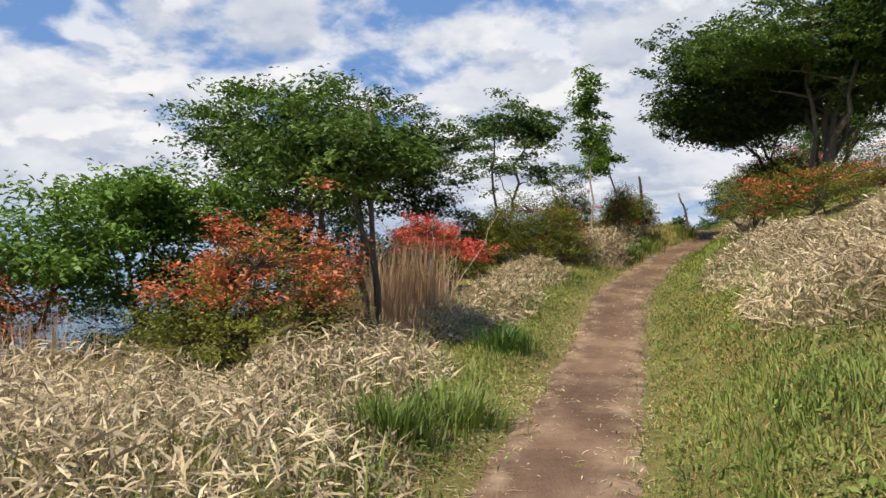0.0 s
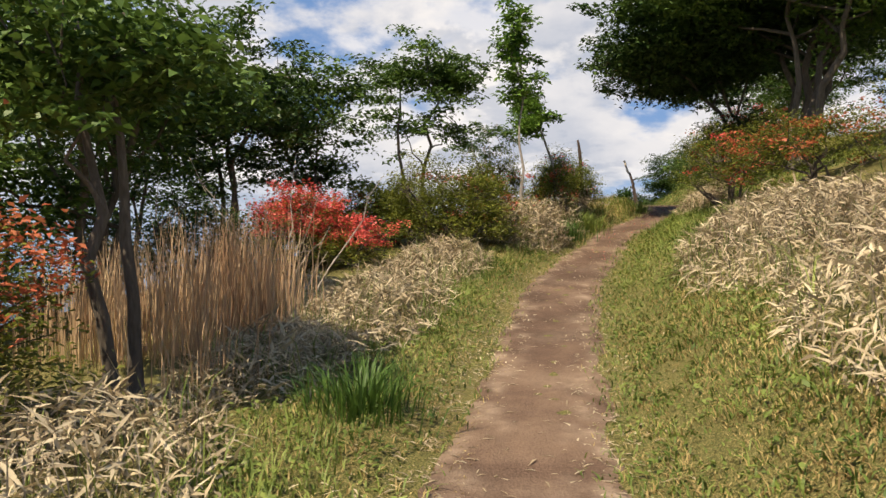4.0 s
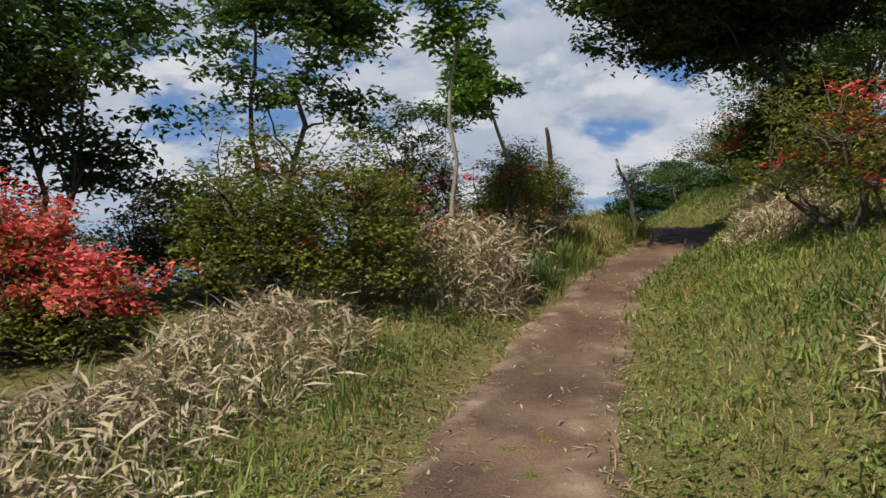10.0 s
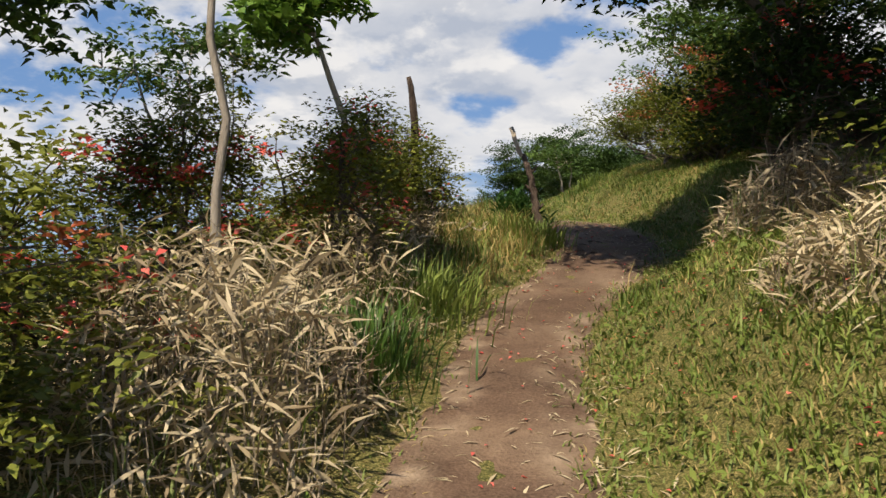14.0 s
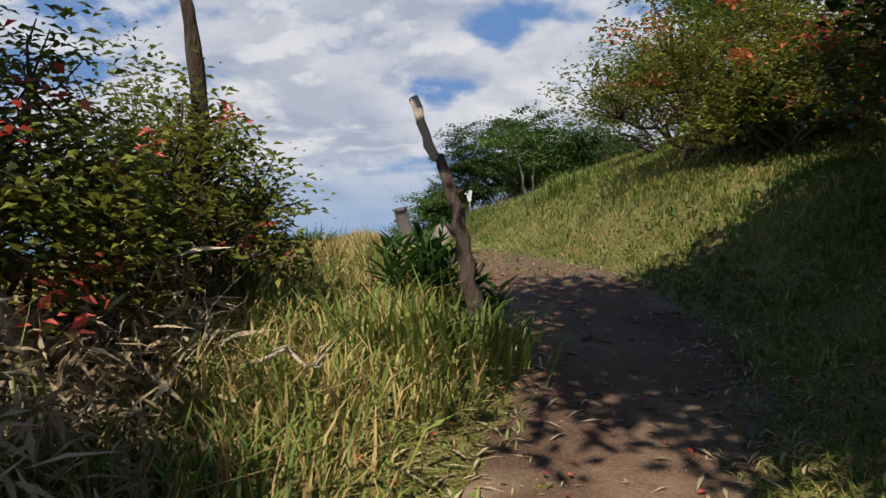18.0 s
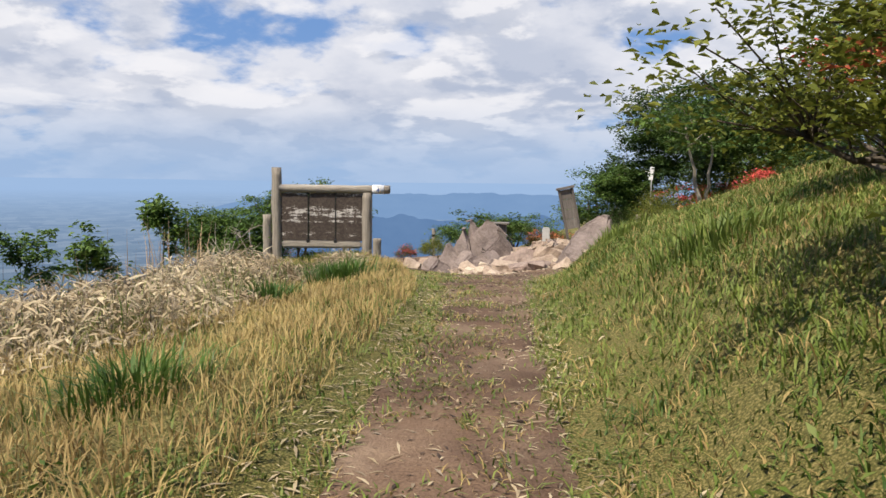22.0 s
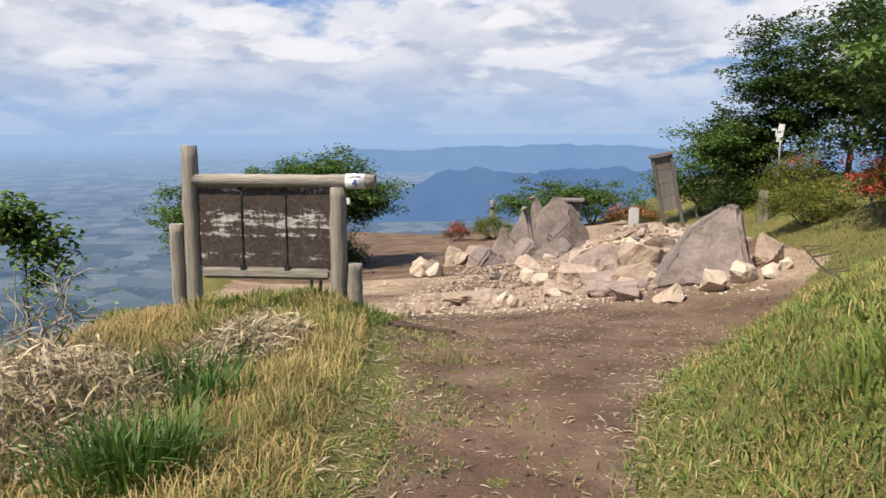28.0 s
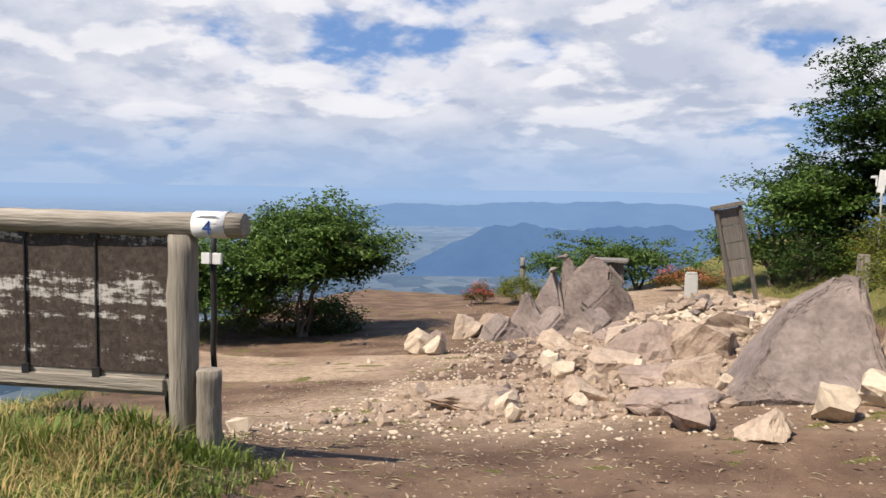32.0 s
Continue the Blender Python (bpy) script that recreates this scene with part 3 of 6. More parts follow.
def ridge(name, radius, base, height, seed, mat, label, start, stop, jag):
    a = np.radians(np.linspace(start, stop, 400))
    u = np.linspace(0, 1, 400)
    r = np.random.default_rng(seed)
    h = height * (0.72 + 0.28 * np.interp(u, np.linspace(0, 1, 22), r.uniform(0, 1, 22)))
    for k, amp in ((40, 0.14), (110, 0.10), (260, 0.05)):
        h = h + jag * height * amp * np.interp(u, np.linspace(0, 1, k), r.uniform(-1, 1, k))
    h = h * np.minimum(1, np.minimum(np.arange(400), np.arange(400)[::-1]) / 25.0)
    x, y = -np.sin(a) * radius, 30 + np.cos(a) * radius
    foot = np.stack([x * 0.93, 30 + (y - 30) * 0.93, np.full(400, float(base))], 1)
    crest = np.stack([x, y, base + np.maximum(h, 1)], 1)
    behind = np.stack([x * 1.05, 30 + (y - 30) * 1.05, np.full(400, float(base))], 1)
    v = np.concatenate([foot, crest, behind])
    k = np.arange(399)
    f = np.concatenate([np.stack([k, k + 1, k + 401, k + 400], 1), np.stack([k + 400, k + 401, k + 801, k + 800], 1)])
    tagged(new(name, mesh_of(name, v, f, mat, True)), label, "mountains", kind="structure")


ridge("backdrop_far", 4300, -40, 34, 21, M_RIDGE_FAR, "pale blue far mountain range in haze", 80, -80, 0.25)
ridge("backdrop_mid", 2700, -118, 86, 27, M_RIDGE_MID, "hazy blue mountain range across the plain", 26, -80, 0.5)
ridge("backdrop_near", 1700, -172, 112, 24, M_RIDGE_NEAR, "wooded hills across the plain, painted haze-blue", 19, -75, 0.45)

# ---- trees ----


def bent(start, stop, n, sway, r):
    t = np.linspace(0, 1, n)[:, None]
    p = np.asarray(start) * (1 - t) + np.asarray(stop) * t
    w = r.normal(0, sway, (n, 3)) * np.sin(np.pi * t) * [1, 1, 0.5]
    return p + w


def sprays(tips, count, spread_xy, spread_z, length, r, droop=0.15):
    """Leaves in flat sprays about each tip."""
    n = len(tips)
    c = np.repeat(tips, count, 0)
    size = np.repeat(r.uniform(0.55, 1.25, n), count)[:, None]
    off = np.clip(r.normal(0, 1, (n * count, 3)), -1.7, 1.7) * [spread_xy, spread_xy, spread_z] * size
    tilt = np.repeat(r.normal(0, 0.22, (n, 2)), count, 0)
    off[:, 2] += off[:, 0] * tilt[:, 0] + off[:, 1] * tilt[:, 1]
    at = c + off
    a = r.uniform(0, 6.283, n * count)
    axis = np.stack([np.cos(a), np.sin(a), r.normal(-droop, 0.35, n * count)], 1)
    upv = np.stack([r.normal(0, 0.45, n * count), r.normal(0, 0.45, n * count), np.ones(n * count)], 1)
    ln = r.uniform(0.7, 1.25, n * count) * length
    return leaves(at, axis, upv, ln, ln * 0.5)


def tree(at, height, crown, label, leaf=None, stems=1, limbs=8, lean=(0, 0), bare=0.35, tips=240, count=26, leaf_len=0.085, spray=(0.24, 0.07), radius=0.09, seed=1, bark=None, lift=0.0, twigs=True, group=""):
    """crown: half-widths in x, y and z. bare: share of the height below the first limbs."""
    r = np.random.default_rng(seed)
    leaf, bark = leaf or M_LEAF, bark or M_BARK
    tips = int(tips * 0.72)
    base = np.array([at[0], at[1], float(land(at[0], at[1])) - 0.08])
    ob = thing("tree", base, label, "tree", group)
    top = np.array([lean[0], lean[1], height])
    mid = top - [0, 0, crown[2]]
    limb_ends = []
    for s in range(stems):
        foot = np.array([r.normal(0, 0.12), r.normal(0, 0.12), 0]) * (stems > 1)
        head = mid + np.array([r.uniform(-0.6, 0.6) * crown[0], r.uniform(-0.6, 0.6) * crown[1], r.uniform(0.0, 0.7) * crown[2]]) * (1 if stems > 1 else 0.25)
        n = 9
        line = bent(foot, head, n, (0.05 if stems > 1 else 0.016) * height / 3, r)
        rad = radius * np.linspace(1.0, 0.28, n) * r.uniform(0.8, 1.1) * np.r_[1.35, np.ones(n - 1)]
        v, f = tube(line, rad, 8, 0.10, seed + s)
        part_of("trunk", mesh_of("trunk", v, f, bark, True), ob)
        for k in range(max(2, limbs // stems)):
            u = r.uniform(bare / max(0.3, head[2] / height), 0.97)
            u = min(max(u, bare), 0.97)
            p = np.array([np.interp(u, np.linspace(0, 1, n), line[:, i]) for i in range(3)])
            a = r.uniform(0, 6.283)
            q = r.uniform(0.55, 0.95)
            end = mid + np.array([math.cos(a) * crown[0] * q, math.sin(a) * crown[1] * q, r.uniform(-0.75, 0.8) * crown[2]])
            end[2] = max(end[2], p[2] + 0.05)
            ln = bent(p, end, 7, 0.07, r)
            v, f = tube(ln, radius * (1 - 0.6 * u) * np.linspace(0.55, 0.12, 7), 6, 0.08, seed + 31 * k)
            part_of("limb", mesh_of("limb", v, f, bark, True), ob)
            limb_ends.append(ln[2:])
    nodes = np.concatenate(limb_ends)
    d = unit(r.normal(0, 1, (tips, 3)))
    d *= (r.uniform(0.35, 1, tips) ** 0.5)[:, None]
    t = mid + d * crown * (1 + 0.22 * np.sin(d[:, :1] * 5 + seed) + 0.13 * r.normal(0, 1, (tips, 1)))
    some = r.uniform(0, 1, tips) < 0.76
    heads = np.concatenate([l[-3:] for l in limb_ends])
    t[some] = heads[r.integers(len(heads), size=some.sum())] + r.normal(0, 1, (some.sum(), 3)) * np.asarray(crown) * [0.27, 0.27, 0.13]
    t[:, 2] = np.maximum(t[:, 2], bare * height * 0.55 + lift)
    near = np.argmin(((t[:, None] - nodes[None]) ** 2).sum(-1), 1)
    if twigs:
        tw = []
        for k in range(0, tips, 3):
            p, q = nodes[near[k]], t[k]
            m = (p + q) / 2 + r.normal(0, 0.05, 3)
            tw.append(tube([p, m, q], [0.012, 0.008, 0.004], 3, 0.0, k))
        v, f = merged(tw)
        tagged(part_of("twig_work", mesh_of("twig_work", v, f, bark), ob), kind="stuff")
    v, f = sprays(t, int(count * 2.45), spray[0] * 0.92, spray[1] * 0.9, leaf_len * 1.36, r)
    part_of("crown", mesh_of("crown", v, f, leaf), ob)
    return ob


def shrub(at, size, label, leaf=None, petal=None, share=0.0, tips=120, count=24, leaf_len=0.05, seed=1, stems=7, category="shrub", name="azalea_bush", side=None, lift=0.25, spray=(0.11, 0.05), bark=None, petal_len=0.065):
    """A many-stemmed bush. size: half-widths and height. share: how many of its tips carry blossom."""
    r = np.random.default_rng(seed)
    tips, count = int(tips * 1.5), int(count * 1.33)
    base = np.array([at[0], at[1], float(land(at[0], at[1])) - 0.05 + (at[2] if len(at) > 2 else 0)])
    ob = thing(name, base, label, category)
    d = unit(r.normal(0, 1, (tips, 3)))
    d[:, 2] = np.abs(d[:, 2]) * 0.9 + 0.05
    d *= (r.uniform(0.4, 1, tips) ** 0.45)[:, None]
    t = d * size * (1 + 0.11 * r.normal(0, 1, (tips, 1)) + 0.16 * np.sin(4 * d[:, :1] + seed) + 0.12 * np.sin(9 * d[:, 1:2] + 5 * d[:, :1] + 2 * seed))
    t[:, 2] = lift * size[2] + t[:, 2] * (1 - lift)
    wood = []
    for s in range(stems):
        k = r.integers(tips)
        line = bent(np.r_[r.normal(0, 0.10 * size[0], 2), 0], t[k] * [0.8, 0.8, 0.85], 6, 0.06 * size[2], r)
        v, f = tube(line, 0.018 * size[2] * np.linspace(1.2, 0.35, 6), 6, 0.1, s)
        part_of("stem", mesh_of("stem", v, f, bark or M_BARK, True), ob)
        wood.append(line[2:])
    nodes = np.concatenate(wood)
    near = np.argmin(((t[:, None] - nodes[None]) ** 2).sum(-1), 1)
    v, f = merged([tube([nodes[near[k]], (nodes[near[k]] + t[k]) / 2 + r.normal(0, 0.03, 3), t[k]], [0.009, 0.006, 0.003], 3, 0, k) for k in range(0, tips, 2)])
    tagged(part_of("twig_work", mesh_of("twig_work", v, f, bark or M_BARK), ob), kind="stuff")
    w = r.uniform(0, 1, tips) < share
    if share > 0.3:
        w &= t[:, 2] > 0.42 * size[2]
    if side is not None:
        w &= (t @ np.asarray(side) > -0.2 * size[0])
    if (~w).any() and count:
        v, f = sprays(t[~w] if share < 0.95 else t, count, spray[0], spray[1], leaf_len, r, -0.1)
        part_of("foliage", mesh_of("foliage", v, f, leaf or M_LEAF_SHRUB), ob)
    if w.any():
        v, f = sprays(t[w] + [0, 0, 0.03], count + 4, spray[0] * 0.95, spray[1] * 0.9, petal_len, r, -0.35)
        part_of("blossoms", mesh_of("blossoms", v, f, petal), ob)
        if count:
            v, f = sprays(t[w] - [0, 0, 0.05], count // 3, spray[0], spray[1], leaf_len, r, 0.0)
            part_of("foliage", mesh_of("foliage", v, f, leaf or M_LEAF_SHRUB), ob)
    return ob


# left of the path, from the start on
tree((-2.75, 9.2), 3.2, (0.95, 0.75, 0.65), "crooked broadleaf tree with thin dark leaning trunk", M_LEAF, 2, 8, (-0.7, -0.3), 0.4, 125, 28, 0.075, (0.22, 0.06), 0.05, 101, lift=0.75)
tree((-5.3, 12.8), 4.1, (2.0, 1.5, 1.45), "spreading green broadleaf tree beside reeds", M_LEAF, 3, 11, (0, 0), 0.25, 420, 30, 0.075, (0.25, 0.07), 0.07, 102, lift=0.3)
tree((-5.6, 17.4), 4.6, (1.8, 1.3, 1.65), "dark leafy tree with thin stems behind red azalea", M_LEAF_DARK, 3, 11, (0.1, 0), 0.3, 340, 28, 0.075, (0.22, 0.06), 0.06, 103, lift=0.9)
tree((-7.0, 11.0), 2.75, (1.3, 1.2, 1.0), "low bright green tree behind the orange azalea", M_LEAF_BRIGHT, 3, 8, (0, 0), 0.15, 240, 28, 0.08, (0.25, 0.08), 0.05, 111)
tree((-7.6, 9.0), 2.7, (1.5, 1.5, 1.0), "low green broadleaf tree on the slope", M_LEAF_BRIGHT, 2, 8, (0, 0), 0.25, 200, 26, 0.08, (0.25, 0.08), 0.06, 104)
tree((-2.9, 20.4), 4.5, (1.0, 1.0, 1.45), "slender young tree with layered bright green sprays", M_LEAF, 2, 10, (0.2, 0), 0.3, 165, 26, 0.08, (0.22, 0.05), 0.05, 105)
tree((-4.6, 18.5), 3.9, (1.1, 1.2, 1.4), "young tree with thin trunks and airy crown", M_LEAF, 2, 9, (0, 0), 0.3, 170, 24, 0.08, (0.22, 0.05), 0.05, 106)
tree((-6.8, 16.5), 4.2, (1.6, 1.6, 1.6), "broadleaf tree with dense green crown", M_LEAF_DARK, 2, 9, (0, 0), 0.3, 260, 26, 0.08, (0.25, 0.07), 0.07, 107)
tree((-0.62, 19.6), 4.65, (0.45, 0.45, 1.2), "slim young tree with pale straight trunk", M_LEAF_BRIGHT, 1, 9, (0.08, 0.2), 0.55, 55, 24, 0.085, (0.15, 0.07), 0.042, 108, M_BARK_PALE)
tree((0.42, 22.4), 3.15, (0.42, 0.4, 0.8), "slim leaning young tree with narrow crown", M_LEAF_BRIGHT, 1, 8, (-0.9, -0.45), 0.6, 70, 24, 0.085, (0.14, 0.07), 0.05, 109, M_BARK_PALE)
tree((-1.6, 22.6), 2.4, (0.7, 0.7, 0.8), "thin scrubby sapling with pale twigs", M_LEAF, 3, 7, (0, 0), 0.3, 60, 18, 0.06, (0.15, 0.05), 0.025, 110, M_BARK_PALE)
# right-hand bank
tree((4.15, 18.9), 4.9, (2.9, 2.2, 1.25), "large dark broadleaf tree with layered boughs over the path", M_LEAF, 3, 18, (0.1, 0.2), 0.45, 430, 32, 0.085, (0.27, 0.045), 0.085, 121)
tree((6.3, 17.6), 5.2, (2.2, 2.0, 1.6), "dark broadleaf tree on the bank", M_LEAF_DARK, 2, 10, (0, 0), 0.3, 320, 28, 0.085, (0.28, 0.07), 0.09, 122)
tree((8.8, 23.5), 4.6, (2.2, 2.2, 1.7), "dark dense broadleaf tree on the bank", M_LEAF_DARK, 2, 10, (0, 0), 0.2, 320, 28, 0.085, (0.28, 0.08), 0.09, 123)
tree((6.9, 27.4), 3.7, (2.0, 2.2, 1.6), "dense green tree behind orange azalea", M_LEAF, 3, 10, (0, 0), 0.2, 320, 28, 0.08, (0.26, 0.08), 0.07, 124)
tree((7.6, 32.0), 3.3, (1.8, 2.0, 1.3), "rounded green tree on the slope", M_LEAF, 3, 10, (0, 0), 0.2, 260, 26, 0.08, (0.26, 0.08), 0.06, 125)
tree((5.55, 36.6), 1.75, (0.7, 0.7, 0.45), "small tree with two bare pale trunks", M_LEAF, 2, 6, (-0.4, 0.2), 0.6, 40, 20, 0.07, (0.2, 0.06), 0.035, 126, M_BARK_PALE)
tree((8.5, 43.0), 3.0, (2.0, 2.0, 1.5), "tall dark broadleaf tree with layered crown", M_LEAF_DARK, 2, 10, (-0.4, 0), 0.18, 420, 30, 0.09, (0.3, 0.08), 0.09, 127)
tree((8.5, 52.5), 4.4, (2.3, 2.0, 2.0), "tall broadleaf tree with layered dark green crown", M_LEAF_DARK, 2, 10, (-0.2, 0), 0.12, 620, 34, 0.09, (0.3, 0.08), 0.09, 128)
tree((6.4, 54.2), 2.6, (1.5, 1.4, 1.1), "dense dark green tree behind the marker", M_LEAF_DARK, 3, 10, (0, 0), 0.1, 300, 28, 0.09, (0.28, 0.08), 0.06, 135)
tree((4.9, 53.5), 2.6, (1.3, 1.3, 1.0), "broad green tree behind the stone pile", M_LEAF, 3, 8, (0, 0), 0.15, 200, 26, 0.09, (0.28, 0.08), 0.06, 129)
tree((1.6, 60.0), 1.9, (1.9, 1.4, 0.85), "low spreading green tree beyond the rocks", M_LEAF, 3, 8, (0, 0), 0.15, 200, 26, 0.09, (0.28, 0.07), 0.06, 130)
tree((-0.8, 63.0), 1.6, (1.5, 1.2, 0.7), "low green tree on the far edge", M_LEAF, 3, 8, (0, 0), 0.15, 120, 24, 0.09, (0.28, 0.07), 0.05, 131)
tree((-7.7, 49.6), 2.3, (1.6, 1.3, 0.9), "dark green spreading tree on the clearing edge", M_LEAF, 4, 12, (0, 0), 0.2, 480, 30, 0.08, (0.24, 0.08), 0.05, 136)
tree((-5.55, 50.5), 3.3, (1.85, 1.4, 1.2), "rounded bright green tree with many thin stems", M_LEAF, 5, 14, (0.1, 0), 0.2, 620, 32, 0.08, (0.24, 0.08), 0.05, 132)

tree((5.0, 20.4), 4.4, (2.7, 1.7, 1.35), "large dark broadleaf tree shading the path", M_LEAF_DARK, 3, 14, (-0.3, 0.0), 0.3, 600, 34, 0.085, (0.28, 0.07), 0.10, 133)

tree((4.5, 21.35), 3.45, (1.95, 1.4, 0.95), "dark broadleaf tree with boughs high over the path", M_LEAF_DARK, 2, 16, (-1.55, 0.1), 0.35, 640, 34, 0.085, (0.28, 0.07), 0.07, 134, lift=0.9)

# azaleas and other bushes
shrub((-3.9, 7.9), (1.3, 0.9, 1.6), "orange-flowering azalea bush in full bloom", M_LEAF_SHRUB, M_PETAL_ORANGE, 0.52, 330, 24, 0.05, 201, lift=0.05)
shrub((-7.3, 8.1), (0.8, 0.8, 1.15), "rusty azalea bush behind dry bamboo grass", M_LEAF_BRONZE, M_PETAL_ORANGE, 0.45, 140, 22, 0.045, 202, lift=0.08)
shrub((-4.0, 16.6), (1.05, 0.8, 1.25), "bright red azalea bush in full bloom", M_LEAF_SHRUB, M_PETAL_RED, 0.95, 280, 22, 0.045, 203, lift=0.12)
shrub((-3.0, 16.3), (0.6, 0.6, 0.8), "red azalea bush with fewer blossoms", M_LEAF_SHRUB, M_PETAL_RED, 0.7, 90, 22, 0.045, 204, lift=0.12)
shrub((-1.75, 17.7), (0.98, 0.8, 1.75), "olive-green azalea bush with a few orange blossoms", M_LEAF_SHRUB, M_PETAL_ORANGE, 0.05, 270, 25, 0.055, 205, 11, lift=0.12)
shrub((-2.9, 18.6), (0.9, 0.8, 1.3), "olive-green azalea bush without blossom", M_LEAF_SHRUB, M_PETAL_ORANGE, 0.03, 200, 28, 0.06, 206)
shrub((-1.3, 21.5), (0.75, 0.7, 1.45), "green azalea bush with red blossom behind straw", M_LEAF_SHRUB, M_PETAL_RED, 0.06, 230, 24, 0.05, 207, lift=0.12)
shrub((-1.15, 18.95), (0.45, 0.45, 1.1), "dense green azalea bush with red blossom beside straw", M_LEAF_SHRUB, M_PETAL_RED, 0.05, 110, 20, 0.05, 210, 9, lift=0.08)
shrub((-0.05, 20.9), (0.55, 0.5, 1.35), "green azalea bush with reddish twigs above straw", M_LEAF_SHRUB, M_PETAL_RED, 0.07, 120, 17, 0.05, 226, 13, lift=0.15, spray=(0.09, 0.05))
shrub((0.1, 22.8), (0.6, 0.6, 1.25), "dark thin-twigged bush beside the snag", M_LEAF_SHRUB, M_PETAL_RED, 0.05, 230, 20, 0.05, 208, 11)
shrub((0.28, 24.4), (0.55, 0.8, 1.4), "leafy dark bush behind the tall snag", M_LEAF_SHRUB, M_PETAL_RED, 0.03, 190, 20, 0.05, 224, 10)
shrub((0.75, 23.5), (0.46, 0.42, 1.05), "open twiggy bush round the tall snag", M_LEAF_SHRUB, M_PETAL_RED, 0.03, 120, 14, 0.05, 209, 10, spray=(0.07, 0.05))
shrub((3.85, 21.5), (0.8, 0.95, 1.55), "shaded azalea bush with a few red blossoms", M_LEAF_DARK, M_PETAL_RED, 0.05, 240, 28, 0.06, 225)
shrub((2.75, 17.3), (0.75, 0.7, 1.3), "azalea bush with red blossom on the bank", M_LEAF_SHRUB, M_PETAL_RED, 0.10, 120, 22, 0.045, 211)
shrub((3.6, 15.8), (1.0, 0.8, 1.15), "azalea bush with orange blossom on the bank", M_LEAF_SHRUB, M_PETAL_ORANGE, 0.09, 160, 24, 0.045, 212)
shrub((4.7, 14.2), (1.0, 0.8, 1.1), "bronze-green azalea bush with orange blossom", M_LEAF_SHRUB, M_PETAL_ORANGE, 0.11, 150, 24, 0.045, 213)
shrub((4.8, 26.6), (1.3, 1.2, 1.55), "large bronze-green azalea bush with orange blossom", M_LEAF_SHRUB, M_PETAL_ORANGE, 0.07, 260, 26, 0.05, 214)
shrub((4.95, 25.6), (0.65, 0.7, 1.1), "yellow-green azalea bush hanging over the bank", M_LEAF_SHRUB, M_PETAL_ORANGE, 0.06, 190, 24, 0.05, 227)
shrub((5.0, 24.0), (1.0, 1.0, 1.5), "dark green bush on the shaded bank", M_LEAF_SHRUB, M_PETAL_RED, 0.05, 180, 24, 0.05, 215)
shrub((5.6, 29.6), (1.1, 1.1, 1.3), "yellowish green bush on the slope", M_LEAF_SHRUB, M_PETAL_RED, 0.04, 180, 24, 0.05, 216)
shrub((6.7, 37.6), (0.4, 0.4, 0.5), "red azalea bush by pale trunks", M_LEAF_SHRUB, M_PETAL_RED, 0.5, 70, 20, 0.05, 217)
shrub((6.4, 47.0), (0.9, 0.7, 0.9), "yellow-green bush under the tall tree", M_LEAF_SHRUB, None, 0.0, 120, 24, 0.06, 218)
shrub((7.3, 43.6), (0.9, 0.8, 1.1), "azalea bush with clusters of red blossom", M_LEAF_SHRUB, M_PETAL_RED, 0.3, 130, 24, 0.055, 219)
shrub((-7.7, 51.4), (0.9, 0.7, 0.95), "small red azalea below the green tree", M_LEAF_SHRUB, M_PETAL_RED, 0.6, 90, 22, 0.06, 220)
shrub((-2.9, 57.0), (0.5, 0.4, 0.7), "small bronze bush at the clearing edge", M_LEAF_BRONZE, M_PETAL_RED, 0.2, 50, 20, 0.06, 221)
shrub((-1.5, 56.5), (0.8, 0.6, 0.85), "rounded yellow-green bush at the clearing edge", M_LEAF_SHRUB, None, 0.0, 100, 24, 0.06, 222)
shrub((3.2, 56.0), (1.0, 0.6, 0.6), "low rusty-orange bush behind the rocks", M_LEAF_BRONZE, M_PETAL_ORANGE, 0.2, 90, 22, 0.06, 223)

for k, (x, y, w, h) in enumerate(((-6.3, 13.6, 1.2, 1.7), (-5.2, 15.4, 1.0, 1.5), (-7.6, 12.0, 1.3, 1.6), (-6.4, 18.6, 1.3, 1.9), (-5.0, 20.8, 1.1, 1.6), (-7.6, 6.3, 1.1, 1.3), (-3.6, 22.8, 1.0, 1.3), (-8.6, 15.5, 1.4, 2.0))):
    shrub((x, y), (w, w * 0.9, h), "dark green thicket on the falling slope", M_LEAF_DARK, None, 0.0, 110, 24, 0.075, 240 + k, 6, "shrub", "thicket_bush", None, 0.1, (0.16, 0.07))
for k, (x, y, w, h) in enumerate(((-6.5, 51.0, 1.0, 1.2), (-5.2, 51.4, 0.8, 0.9), (8.2, 41.2, 1.0, 1.2), (7.9, 45.4, 1.1, 1.3), (9.2, 46.4, 1.3, 1.8), (8.4, 38.6, 1.1, 1.3), (7.0, 50.6, 1.1, 1.2), (5.7, 52.4, 1.0, 1.2), (9.4, 42.6, 1.2, 1.9))):
    shrub((x, y), (w, w * 0.9, h), "dense dark green undergrowth below the trees", M_LEAF_DARK if k % 2 else M_LEAF_SHRUB, M_PETAL_RED, 0.06 * (k % 3 == 0), 110, 24, 0.07, 260 + k, 6, "shrub", "thicket_bush", None, 0.05, (0.16, 0.07))
shrub((4.7, 26.0), (0.5, 0.5, 0.75), "low dark green bush in the bank grass", M_LEAF_SHRUB, None, 0.0, 80, 24, 0.05, 251)

